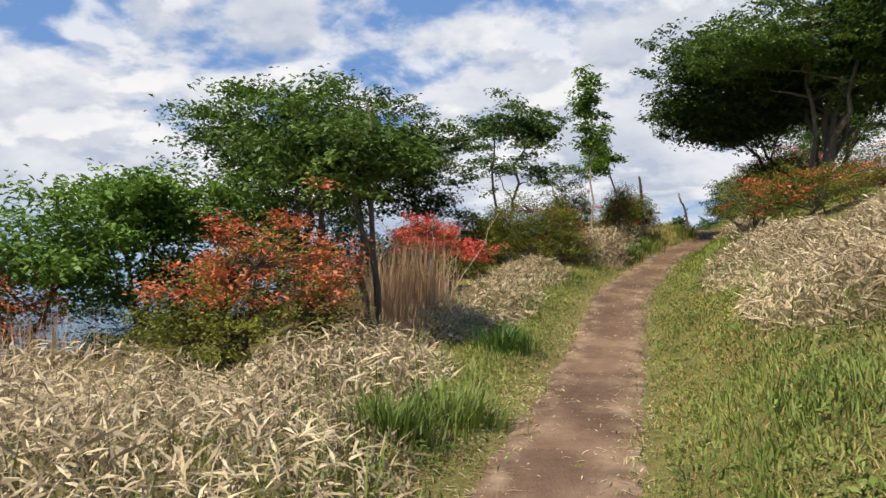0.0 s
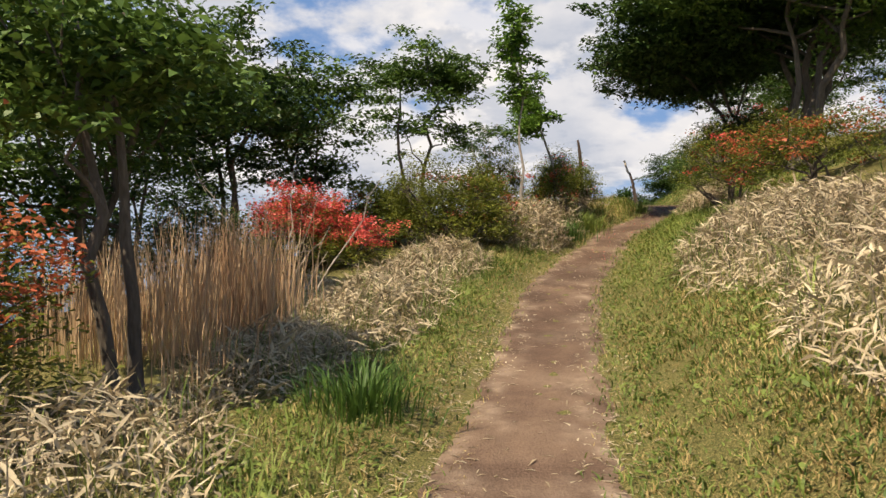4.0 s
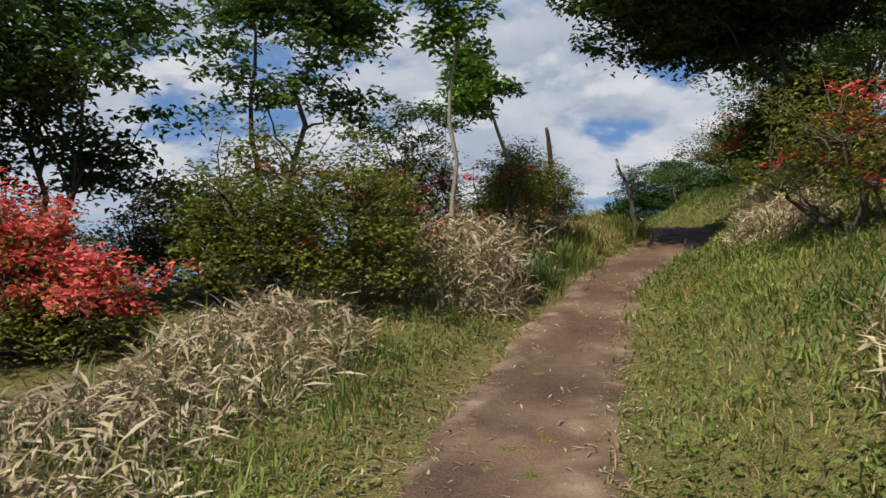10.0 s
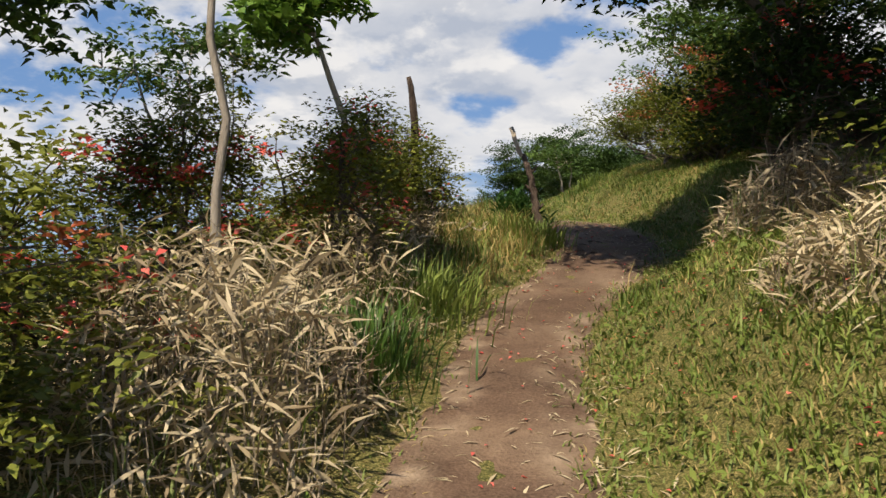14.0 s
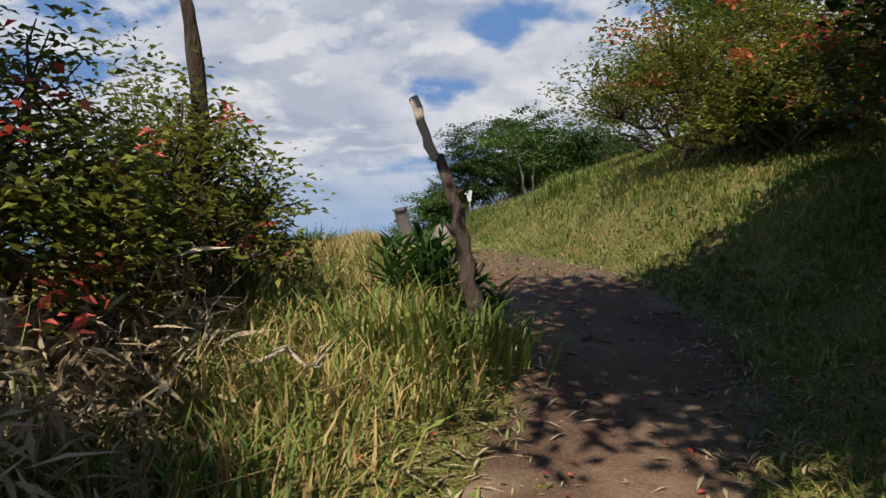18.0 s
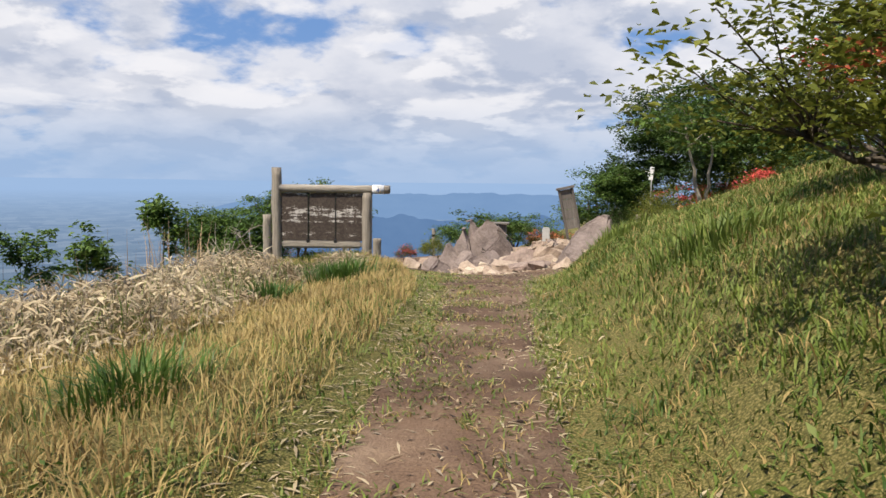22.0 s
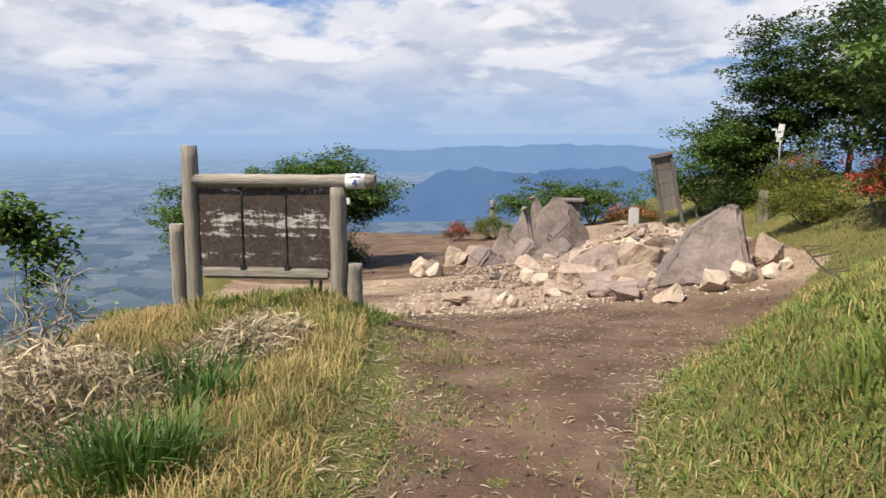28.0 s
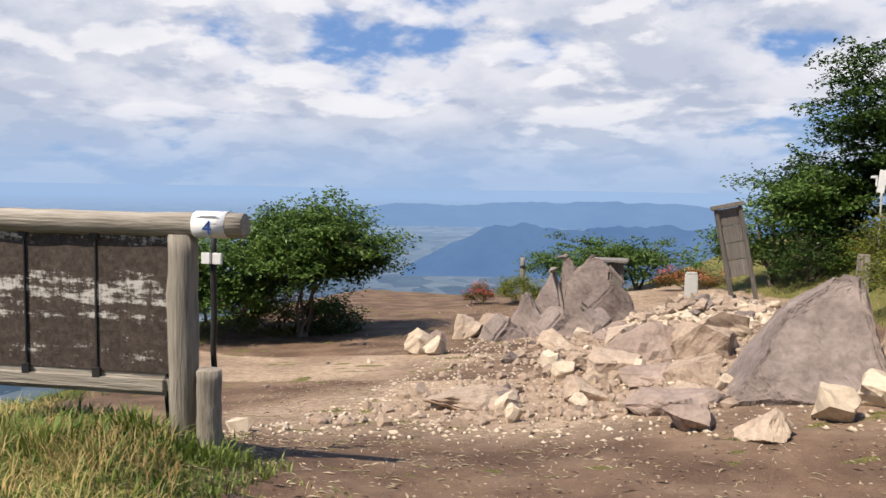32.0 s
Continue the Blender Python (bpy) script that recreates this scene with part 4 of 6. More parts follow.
# standing dead snags
def snag(at, line, radii, label, seed, pale=0):
    base = np.array([at[0], at[1], float(land(*at)) - 0.1])
    ob = thing("dead_snag", base, label, "dead tree")
    pts = np.asarray(line, float)
    fine = np.linspace(0, len(pts) - 1, 22)
    p = np.stack([np.interp(fine, range(len(pts)), pts[:, k]) for k in range(3)], 1)
    p[1:-1] += np.random.default_rng(seed).normal(0, 0.008, (20, 3))
    rad = np.interp(fine, range(len(radii)), radii)
    v, f = tube(p, rad, 14, 0.15, seed)
    me = mesh_of("trunk", v, f, M_SNAG)
    if pale:
        me.materials.append(M_SNAG_TOP)
        bare = np.zeros(len(f), np.int32)
        bare[(22 - pale) * 14:] = 1
        bare[(21 - pale) * 14:(22 - pale) * 14] = np.random.default_rng(seed).integers(0, 2, 14)
        me.polygons.foreach_set("material_index", bare)
    part_of("trunk", me, ob)
    for k in range(3):
        q = p[5 + 3 * k]
        v, f = tube([q, q + np.array([0.05 * (-1) ** k, 0.01, 0.03]), q + np.array([0.085 * (-1) ** k, 0.02, 0.075])], [0.022, 0.016, 0.009], 7, 0.1, k)
        part_of("branch_stub", mesh_of("branch_stub", v, f, M_SNAG), ob)
    return ob


z_a, z_b = float(land(0.72, 23.55)) - 0.1, float(land(1.92, 23.3)) - 0.1
snag((0.72, 23.55), [(0.12, 0, 0), (0.06, 0, 0.5), (0.0, 0, 2.9 - z_a), (-0.02, 0, 3.45 - z_a), (-0.04, 0, 3.8 - z_a), (-0.10, 0, 4.2 - z_a)], [0.085, 0.06, 0.05, 0.042, 0.038, 0.024], "tall crooked dead snag with dark bark", 301)
snag((1.92, 23.3), [(0.10, 0, 0), (0.03, 0.02, 0.35), (0.0, 0.03, 3.0 - z_b), (-0.06, 0.1, 3.3 - z_b), (-0.12, 0.18, 3.42 - z_b), (-0.2, 0.25, 3.68 - z_b)], [0.054, 0.038, 0.036, 0.027, 0.023, 0.023], "leaning dead snag with flaking dark bark and bleached top", 302, 6)

# ---- the summit: sign board ----


def box(bm, x0, x1, y0, y1, z0, z1, edge=0.006):
    made = bmesh.ops.create_cube(bm, size=1)["verts"]
    bmesh.ops.transform(bm, matrix=Matrix.Translation(((x0 + x1) / 2, (y0 + y1) / 2, (z0 + z1) / 2)) @ Matrix.Diagonal((x1 - x0, y1 - y0, z1 - z0, 1)), verts=made)
    if edge:
        bmesh.ops.bevel(bm, geom=list({e for v in made for e in v.link_edges}), offset=edge, segments=2, affect="EDGES")


def log_mesh(name, a, b, radius, mat, seed, sides=14, dome=True):
    a, b = np.asarray(a, float), np.asarray(b, float)
    n = 14
    t = np.linspace(0, 1, n)
    p = a + (b - a) * t[:, None]
    p[1:-1] += np.random.default_rng(seed).normal(0, 0.0035, (n - 2, 3))
    rad = radius * (1 + 0.03 * np.sin(t * 9 + seed))
    if dome:
        d = unit(b - a)
        p = np.concatenate([p, (b + d * radius * 0.05)[None]])
        rad = np.r_[rad, radius * 0.9]
        rad[-2] = radius * 0.99
    v, f = tube(p, rad, sides, 0.022, seed)
    return mesh_of(name, v, f, mat, True)


SX, SY = -2.08, 38.0
gz = float(land(SX, SY))
sign = thing("notice_board", (SX, SY, gz), "weathered log notice board with flaked white paint", "sign", turn=6.0)
TOP_L, TOP_R, RAIL = 4.08 - gz, 3.67 - gz, 3.69 - gz
g2 = float(land(-0.37, 38.18)) - gz
part_of("post", log_mesh("post", (0, 0, -0.25), (0.0, 0, TOP_L), 0.092, M_WOOD, 1), sign)
part_of("post", log_mesh("post", (1.72, 0, g2 - 0.25), (1.72, 0, TOP_R - 0.05), 0.096, M_WOOD, 2), sign)
part_of("short_post", log_mesh("short_post", (-0.175, -0.04, -0.3), (-0.175, -0.04, 3.19 - gz), 0.080, M_WOOD, 3), sign)
part_of("short_post", log_mesh("short_post", (1.912, -0.03, g2 - 0.3), (1.912, -0.03, 2.76 - gz), 0.080, M_WOOD, 4), sign)
part_of("top_rail", log_mesh("top_rail", (0.03, -0.01, RAIL), (2.15, -0.01, RAIL), 0.080, M_WOOD_X, 5), sign)
bm = bmesh.new()
box(bm, 0.085, 1.63, -0.045, 0.04, 2.565 - gz, 2.71 - gz, 0.035)
part("bottom_rail", bm, M_WOOD_X, sign)
for k in range(3):
    bm = bmesh.new()
    x0 = 0.085 + k * 0.518
    box(bm, x0 + 0.008, x0 + 0.510, -0.020 + 0.004 * (k % 2), 0.012, 2.712 - gz, RAIL - 0.082, 0.003)
    part("panel", bm, M_BOARD, sign, "dark board with flaked white paint")
for k in (1, 2):
    for z0, z1 in ((2.665 - gz, 2.735 - gz), (RAIL - 0.105, RAIL - 0.055)):
        bm = bmesh.new()
        x0 = 0.085 + k * 0.518
        box(bm, x0 - 0.03, x0 + 0.03, -0.046, -0.024, z0, z1, 0.004)
        part("bracket", bm, M_IRON, sign, "black iron bracket")
    bm = bmesh.new()
    x0 = 0.085 + k * 0.518
    box(bm, x0 - 0.007, x0 + 0.007, -0.034, -0.022, 2.735 - gz, RAIL - 0.10, 0.002)
    part("strap", bm, M_IRON, sign, "thin black strap over the joint")
# the paper sleeve round the end of the rail
a = np.linspace(0, 2 * np.pi, 25)
ring = lambda x, r: np.stack([np.full(25, x), -0.01 + r * np.cos(a), RAIL + r * np.sin(a)], 1)
v = np.concatenate([ring(1.825, 0.086), ring(2.045, 0.086), ring(2.045, 0.0825), ring(1.825, 0.0825)])
k = np.arange(24)
f = np.concatenate([np.stack([k + 25 * i, k + 1 + 25 * i, k + 1 + 25 * ((i + 1) % 4), k + 25 * ((i + 1) % 4)], 1) for i in range(4)])
sleeve = part_of("sleeve", mesh_of("sleeve", v, f, M_WHITE, False), sign, "white plate wrapped round the rail end")


def lettering(text, size, at, mat, parent, name, label=""):
    cu = bpy.data.curves.new(name, "FONT")
    cu.body, cu.size, cu.extrude, cu.align_x, cu.align_y = text, size, 0.0012, "CENTER", "CENTER"
    tmp = new("tmp", cu)
    me = bpy.data.meshes.new_from_object(tmp.evaluated_get(bpy.context.evaluated_depsgraph_get()))
    bpy.data.objects.remove(tmp)
    bpy.data.curves.remove(cu)
    me.materials.clear()
    me.materials.append(mat)
    me.transform(pose(*at, 90, 0, 0))
    return part_of(name, me, parent, label)


lettering("4", 0.13, (1.935, -0.0985, RAIL - 0.020), M_BLUE, sleeve, "numeral", "blue numeral 4")
for k in range(2):
    bm = bmesh.new()
    box(bm, 1.86 + 0.02 * k, 2.01 - 0.02 * k, -0.087 + 0.004 * k, -0.079 + 0.004 * k, RAIL + 0.046 + 0.008 * k, RAIL + 0.050 + 0.008 * k, 0)
    part("text_line", bm, M_GREYINK, sleeve)

# thin iron post with a small box, behind the board
gp = float(land(-0.50, 38.75))
post = thing("iron_post", (-0.50, 38.75, gp), "thin black iron post with small plates on top", "post")
part_of("pole", log_mesh("pole", (0, 0, -0.3), (0.0, 0, 3.62 - gp), 0.022, M_IRON, 7, 10, False), post)
bm = bmesh.new()
box(bm, -0.06, 0.07, -0.04, 0.04, 3.60 - gp, 3.66 - gp, 0.004)
part("cap", bm, M_IRON, post)
for k in (0, 1):
    bm = bmesh.new()
    box(bm, -0.07 + 0.09 * k, 0.0 + 0.09 * k, -0.055, -0.03, 3.38 - gp, 3.46 - gp, 0.003)
    part("plate", bm, M_WHITE, post, "small white plate")
for x in (-1.0, -0.88):
    gq = float(land(x, 38.9))
    leg = thing("iron_stake", (x, 38.9, gq), "short black iron stake behind the board", "stake", "stakes behind the board")
    part_of("pole", log_mesh("pole", (0, 0, -0.2), (0, 0, 0.62), 0.02, M_IRON, 8, 8, False), leg)

# ---- rocks ----


def rock_mesh(size, seed, cuts=9, detail=3, rough=0.05):
    """A broken stone: a hull of few corners, its faces roughened."""
    r = np.random.default_rng(seed)
    bm = bmesh.new()
    d = unit(r.normal(0, 1, (cuts + 5, 3))) * r.uniform(0.78, 1.08, (cuts + 5, 1))
    for c in d:
        bm.verts.new(c)
    bmesh.ops.convex_hull(bm, input=list(bm.verts))
    loose_ = [v for v in bm.verts if not v.link_faces]
    bmesh.ops.delete(bm, geom=loose_, context="VERTS")
    roughened(bm, detail, rough, r)
    bmesh.ops.scale(bm, vec=size, verts=bm.verts)
    bm.normal_update()
    return bm


def roughened(bm, detail, rough, r):
    """Splits every face and pushes the new corners in and out, so that edges chip and faces lie uneven."""
    for _ in range(detail - 1):
        bmesh.ops.triangulate(bm, faces=list(bm.faces))
        bmesh.ops.subdivide_edges(bm, edges=list(bm.edges), cuts=1, use_grid_fill=True)
    bmesh.ops.triangulate(bm, faces=list(bm.faces))
    v = np.array([x.co for x in bm.verts])
    shift_ = np.zeros(len(v))
    for k in range(4):
        f = r.normal(0, 1, (2, 3)) * (2.2 + 3.0 * k)
        shift_ += rough / (k + 1) * np.sin(v @ f[0] + 1.7 * np.sin(v @ f[1]))
    v = v + unit(v) * shift_[:, None] + r.normal(0, rough * 0.14, v.shape)
    for x, c in zip(bm.verts, v):
        x.co = c


def hewn(planes, detail=5, rough=0.02, seed=1):
    """A block cut from a cube by planes (normal, distance)."""
    bm = bmesh.new()
    bmesh.ops.create_cube(bm, size=8)
    for n, d in planes:
        n = Vector(n).normalized()
        bmesh.ops.bisect_plane(bm, geom=bm.verts[:] + bm.edges[:] + bm.faces[:], plane_co=n * d, plane_no=n, clear_outer=True)
        bmesh.ops.holes_fill(bm, edges=[e for e in bm.edges if e.is_boundary], sides=0)
    bmesh.ops.bevel(bm, geom=bm.edges[:], offset=0.06, segments=2, affect="EDGES")
    roughened(bm, detail, rough, np.random.default_rng(seed))
    bm.normal_update()
    return bm


def rock(name, at, size, mat, label, seed, turn=(0, 0, 0), cuts=9, detail=3, sink=0.25, group="", rough=0.05):
    """A stone that sits in the ground by the share sink of its half-height."""
    bm = rock_mesh(np.asarray(size), seed, cuts, detail, rough)
    bmesh.ops.rotate(bm, cent=(0, 0, 0), matrix=Euler([radians(a) for a in turn]).to_matrix(), verts=bm.verts)
    low = min(v.co.z for v in bm.verts)
    me = bpy.data.meshes.new(name)
    bm.to_mesh(me)
    bm.free()
    me.materials.append(mat)
    ob = new(name, me)
    z = float(land(at[0], at[1])) - low - sink * size[2] + (at[2] if len(at) > 2 else 0)
    ob.matrix_world = pose(at[0], at[1], z)
    return tagged(ob, label, "rock", group)


def placed(name, bm, mat, at, turn, label, group="", smooth=False):
    me = bpy.data.meshes.new(name)
    bm.to_mesh(me)
    bm.free()
    me.materials.append(mat)
    ob = new(name, me)
    ob.matrix_world = pose(*at, 0, 0, turn)
    return tagged(ob, label, "rock", group)


# the great boulder: a wedge with one long slanting face, undercut at its foot
bm = hewn([((-0.78, 0.05, 0.62), 0.64), ((-0.48, 0.0, 0.87), 0.71), ((-0.10, -0.52, 0.85), 0.38), ((0.88, -0.25, 0.42), 0.74), ((0.97, 0.1, 0.05), 0.86), ((-0.2, -0.92, -0.42), 0.46), ((0.25, -0.92, 0.15), 0.62), ((0.1, 0.95, 0.3), 1.45), ((-0.35, -0.62, 0.7), 0.50), ((-0.22, -0.05, 0.97), 0.90), ((0.22, -0.1, 0.96), 0.99), ((-1, 0, 0), 1.0), ((0, 0, -1), 0.35)], 5, 0.024, 4)
bmesh.ops.scale(bm, vec=(0.86, 1.0, 1.08), verts=bm.verts)
placed("boulder", bm, M_ROCK, (3.95, 41.6, 2.0), 0, "great grey-brown boulder with a long slanting face")
rock("boulder", (5.0, 42.9), (0.36, 0.34, 0.50), M_ROCK_TAN, "tan upright boulder half sunk in turf", 12, (0, 14, 40), 7, 4, 0.35)
# jagged crag at the far side: tilted blades of rock
for k, (x, y, w, d, h, lean_, turn, tip) in enumerate(((-0.22, 50.2, 0.42, 0.4, 0.95, 24, 10, 0.5), (0.22, 50.7, 0.48, 0.42, 1.30, 20, -8, 0.35), (0.68, 50.9, 0.36, 0.40, 1.50, 6, 15, 0.22), (1.05, 50.8, 0.44, 0.42, 1.45, -10, -12, 0.3), (1.5, 50.5, 0.40, 0.4, 0.95, -20, 20, 0.4), (0.45, 50.0, 0.5, 0.4, 0.6, 14, 30, 0.5), (1.1, 49.9, 0.45, 0.4, 0.55, -14, -25, 0.5), (-0.65, 49.8, 0.4, 0.35, 0.5, 22, 40, 0.5))):
    s, c = math.sin(radians(lean_)), math.cos(radians(lean_))
    bm = hewn([((-c, 0, s), w), ((c, 0.1, s * 0.6 + 0.15), w), ((0, -0.95, 0.28), d), ((0.1, 1, 0.1), d), ((-0.75, -0.1, tip + 0.35), h * 0.72), ((0.7, -0.2, tip + 0.5), h * 0.8), ((0.1, -0.2, 1), h), ((0.3, -0.9, 0.5), d * 1.25), ((0, 0, -1), 0.35)], 3, 0.028, 30 + k)
    placed("boulder", bm, M_ROCK, (x, y, float(land(x, y))), turn, "jagged upright grey-brown rock on the bare top", "jagged rocks")
slabs = [(2.40, 45.7, 0.78, 0.75, 0.62, 16), (3.15, 45.7, 0.62, 0.6, 0.48, -10), (1.95, 44.7, 0.55, 0.5, 0.30, 10), (2.5, 43.6, 0.5, 0.45, 0.26, 12), (0.35, 43.0, 0.75, 0.65, 0.30, 4), (1.9, 47.4, 0.6, 0.5, 0.3, -8), (2.75, 41.6, 0.62, 0.55, 0.30, 8), (3.05, 43.3, 0.5, 0.4, 0.3, -6),
         (-1.5, 50.0, 0.5, 0.4, 0.42, 16), (-1.95, 49.7, 0.4, 0.35, 0.35, 16), (-1.0, 50.6, 0.5, 0.4, 0.45, -20), (3.35, 40.2, 0.28, 0.24, 0.22, 0), (2.85, 40.6, 0.34, 0.3, 0.18, 0), (1.5, 45.6, 0.4, 0.35, 0.2, 10), (1.75, 42.9, 0.45, 0.3, 0.2, -12), (2.6, 47.2, 0.6, 0.5, 0.3, 10), (3.6, 47.2, 0.6, 0.5, 0.34, -10), (0.7, 48.3, 0.5, 0.4, 0.3, 8), (1.55, 48.8, 0.5, 0.45, 0.34, -12)]
for k, (x, y, sx, sy, sz, tilt) in enumerate(slabs):
    rock("slab", (x, y), (sx, sy, sz), M_ROCK_PINK if k % 3 == 0 else M_ROCK_TAN, ("pinkish brown", "tan", "tan")[k % 3] + " broken slab bedded in bare earth", 40 + k, (tilt * 0.4, -tilt, 50 * k), 8, 4, 0.5, "bedded slabs", 0.05)
for k, (x, y, s) in enumerate([(3.93, 40.6, 0.24), (4.35, 41.0, 0.24), (4.75, 41.1, 0.19), (1.75, 42.2, 0.15), (2.3, 44.4, 0.2), (0.85, 46.2, 0.24), (-1.9, 48.0, 0.34), (-1.5, 47.8, 0.28), (3.25, 42.3, 0.16), (5.05, 41.7, 0.13), (0.9, 42.6, 0.2), (1.3, 44.6, 0.22), (1.15, 41.6, 0.13)]):
    rock("stone", (x, y), (s, s * 0.85, s * 0.8), M_ROCK_PALE, "pale sunlit loose stone on bare earth", 60 + k, (10 * k, 20 - 7 * k, 33 * k), 15, 3, 0.3, "pale loose stones", 0.05)
for k, (x, y, s) in enumerate([(-1.55, 40.2, 0.17), (-1.25, 40.4, 0.14), (-2.9, 40.6, 0.12), (-2.0, 39.9, 0.12)]):
    rock("stone", (x, y), (s * 1.2, s, s * 0.8), M_ROCK_PALE, "pale stone behind the notice board", 75 + k, (0, 12 * k, 40 * k), 8, 2, 0.25, "stones behind the board")

stone_kinds = []
for k in range(14):
    bm = rock_mesh(np.array([1.0, 0.8, 0.62]), 500 + k, 10, 2, 0.08)
    me = bpy.data.meshes.new("stone")
    bm.to_mesh(me)
    bm.free()
    me.materials.append((M_ROCK_PALE, M_ROCK_TAN, M_ROCK_TAN, M_ROCK, M_ROCK_TAN)[k % 5])
    stone_kinds.append(me)


def loose(x, y, z, s, label, group):
    ob = new("stone", stone_kinds[int(rng.integers(14))])
    ob.matrix_world = pose(x, y, z, *rng.uniform(-25, 25, 2), rng.uniform(0, 360)) @ Matrix.Diagonal((s, s, s, 1))
    return tagged(ob, label, "stone", group)


# cairn of loose stones at the foot of the old board
for k in range(120):
    a, q = rng.uniform(0, 6.283), rng.uniform(0, 1) ** 0.6
    x, y = 3.1 + math.cos(a) * q * 1.45, 49.3 + math.sin(a) * q * 1.25
    s = rng.uniform(0.09, 0.23)
    loose(x, y, float(land(x, y)) + 0.10 * (1 - q) * rng.uniform(0.2, 1.0) + s * 0.25, s, "pale broken stone in a low heap", "cairn stones")
# rubble over the bare top
for k in range(300):
    x, y = rng.uniform(-0.8, 4.6), 41.5 + 9 * rng.uniform(0, 1) ** 0.9
    if rng.uniform() > 0.25 + 0.75 * math.exp(-((x - 2.2 + (y - 47) * 0.10) / 1.7) ** 2):
        continue
    s = (rng.uniform(0.10, 0.26) if k % 3 == 0 else rng.uniform(0.04, 0.13)) * (1 + 0.2 * (rng.uniform() > 0.85))
    loose(x, y, float(land(x, y)) + s * 0.25, s, "tan loose stone on trodden earth", "rubble on the top")
for k in range(36):
    x, y = rng.uniform(-4.5, 2.0), rng.uniform(40, 58)
    s = rng.uniform(0.03, 0.10)
    loose(x, y, float(land(x, y)) + s * 0.2, s, "small loose stone on bare earth", "scattered stones")
n = 4200
gx_, gy_ = rng.uniform(-3.5, 4.8, n), rng.uniform(37.5, 58, n)
gs = rng.uniform(0.007, 0.022, n)
v0 = np.array([(1, 0, 0), (0, 1, 0), (-1, 0, 0), (0, -1, 0), (0, 0, 0.7), (0, 0, -0.7)], float)
gv = v0[None] * gs[:, None, None] * rng.uniform(0.7, 1.3, (n, 6, 1)) + np.stack([gx_, gy_, land(gx_, gy_) + gs * 0.25], 1)[:, None]
b6 = np.arange(n)[:, None] * 6
gf = np.concatenate([b6 + [4, 0, 1, 2], b6 + [4, 2, 3, 0], b6 + [5, 2, 1, 0], b6 + [5, 0, 3, 2]])
tagged(new("gravel", mesh_of("gravel", gv.reshape(-1, 3), gf, M_ROCK_TAN)), "small tan gravel on bare earth", "gravel", kind="stuff")

n = 2600
gx_, gy_ = rng.uniform(-1.4, 4.6, n), 40.2 + 10.5 * rng.uniform(0, 1, n)
gs = rng.uniform(0.010, 0.038, n)
gv = v0[None] * gs[:, None, None] * rng.uniform(0.6, 1.4, (n, 6, 1)) + np.stack([gx_, gy_, land(gx_, gy_) + gs * 0.3], 1)[:, None]
b6 = np.arange(n)[:, None] * 6
gf = np.concatenate([b6 + [4, 0, 1, 2], b6 + [4, 2, 3, 0], b6 + [5, 2, 1, 0], b6 + [5, 0, 3, 2]])
tagged(new("stone_chips", mesh_of("stone_chips", gv.reshape(-1, 3), gf, M_ROCK_PALE)), "pale stone chips strewn over bare earth", "gravel", kind="stuff")

# broken stone between the boulders, too small to pick apart
ico = bmesh.new()
bmesh.ops.create_icosphere(ico, subdivisions=1, radius=1)
iv = np.array([v.co for v in ico.verts])
it = np.array([[v.index for v in f.verts] for f in ico.faces])
ico.free()
for mat, count, seed, x0, x1, y0, y1, s0, s1, label in ((M_ROCK_TAN, 2600, 91, -1.0, 4.2, 41.3, 51.5, 0.02, 0.10, "tan broken stone strewn between the boulders"), (M_ROCK_PALE, 420, 92, 1.7, 4.5, 47.9, 50.8, 0.05, 0.12, "pale broken stone filling the low heap")):
    r_ = np.random.default_rng(seed)
    x, y = r_.uniform(x0, x1, count), r_.uniform(y0, y1, count)
    if seed == 91:
        ok = r_.uniform(0, 1, count) < 0.2 + 0.8 * np.exp(-(((x - 2.0 + (y - 47) * 0.10) / 1.5) ** 2))
        x, y = x[ok], y[ok]
    m = len(x)
    s_ = r_.uniform(s0, s1, m)
    vv = iv[None] * r_.uniform(0.65, 1.25, (m, len(iv), 1)) * (s_[:, None] * [1, 1, 1])[:, None] * r_.uniform(0.6, 1.2, (m, 1, 3))
    vv = vv + np.stack([x, y, land(x, y) + s_ * 0.2], 1)[:, None]
    tri = (np.arange(m)[:, None, None] * len(iv) + it[None]).reshape(-1, 3)
    me = bpy.data.meshes.new("rubble")
    me.from_pydata(vv.reshape(-1, 3).tolist(), [], tri.tolist())
    me.materials.append(mat)
    tagged(new("rubble", me), label, "rubble", kind="stuff")

# old leaning board on the cairn
bz = 2.22
old = thing("leaning_board", (3.92, 49.55, bz), "old grey wooden board leaning on the stones", "board")
old.matrix_world = pose(3.94, 49.55, bz, 0, -12, 8) @ Matrix.Diagonal((0.8, 1, 1.03, 1))
for k, x in enumerate((-0.27, 0.27)):
    bm = bmesh.new()
    box(bm, x - 0.045, x + 0.045, -0.05, 0.05, -0.35, 1.42, 0.008)
    part("upright", bm, M_WOOD_GREY, old)
for k in range(4):
    bm = bmesh.new()
    box(bm, -0.222, 0.222, -0.005, 0.025, 0.16 + 0.315 * k, 0.465 + 0.315 * k, 0.004)
    part("panel", bm, M_WOOD_GREY, old)
bm = bmesh.new()
box(bm, -0.37, 0.37, -0.09, 0.10, 1.422, 1.50, 0.012)
part("cap", bm, M_WOOD_GREY, old, "pale cap board")
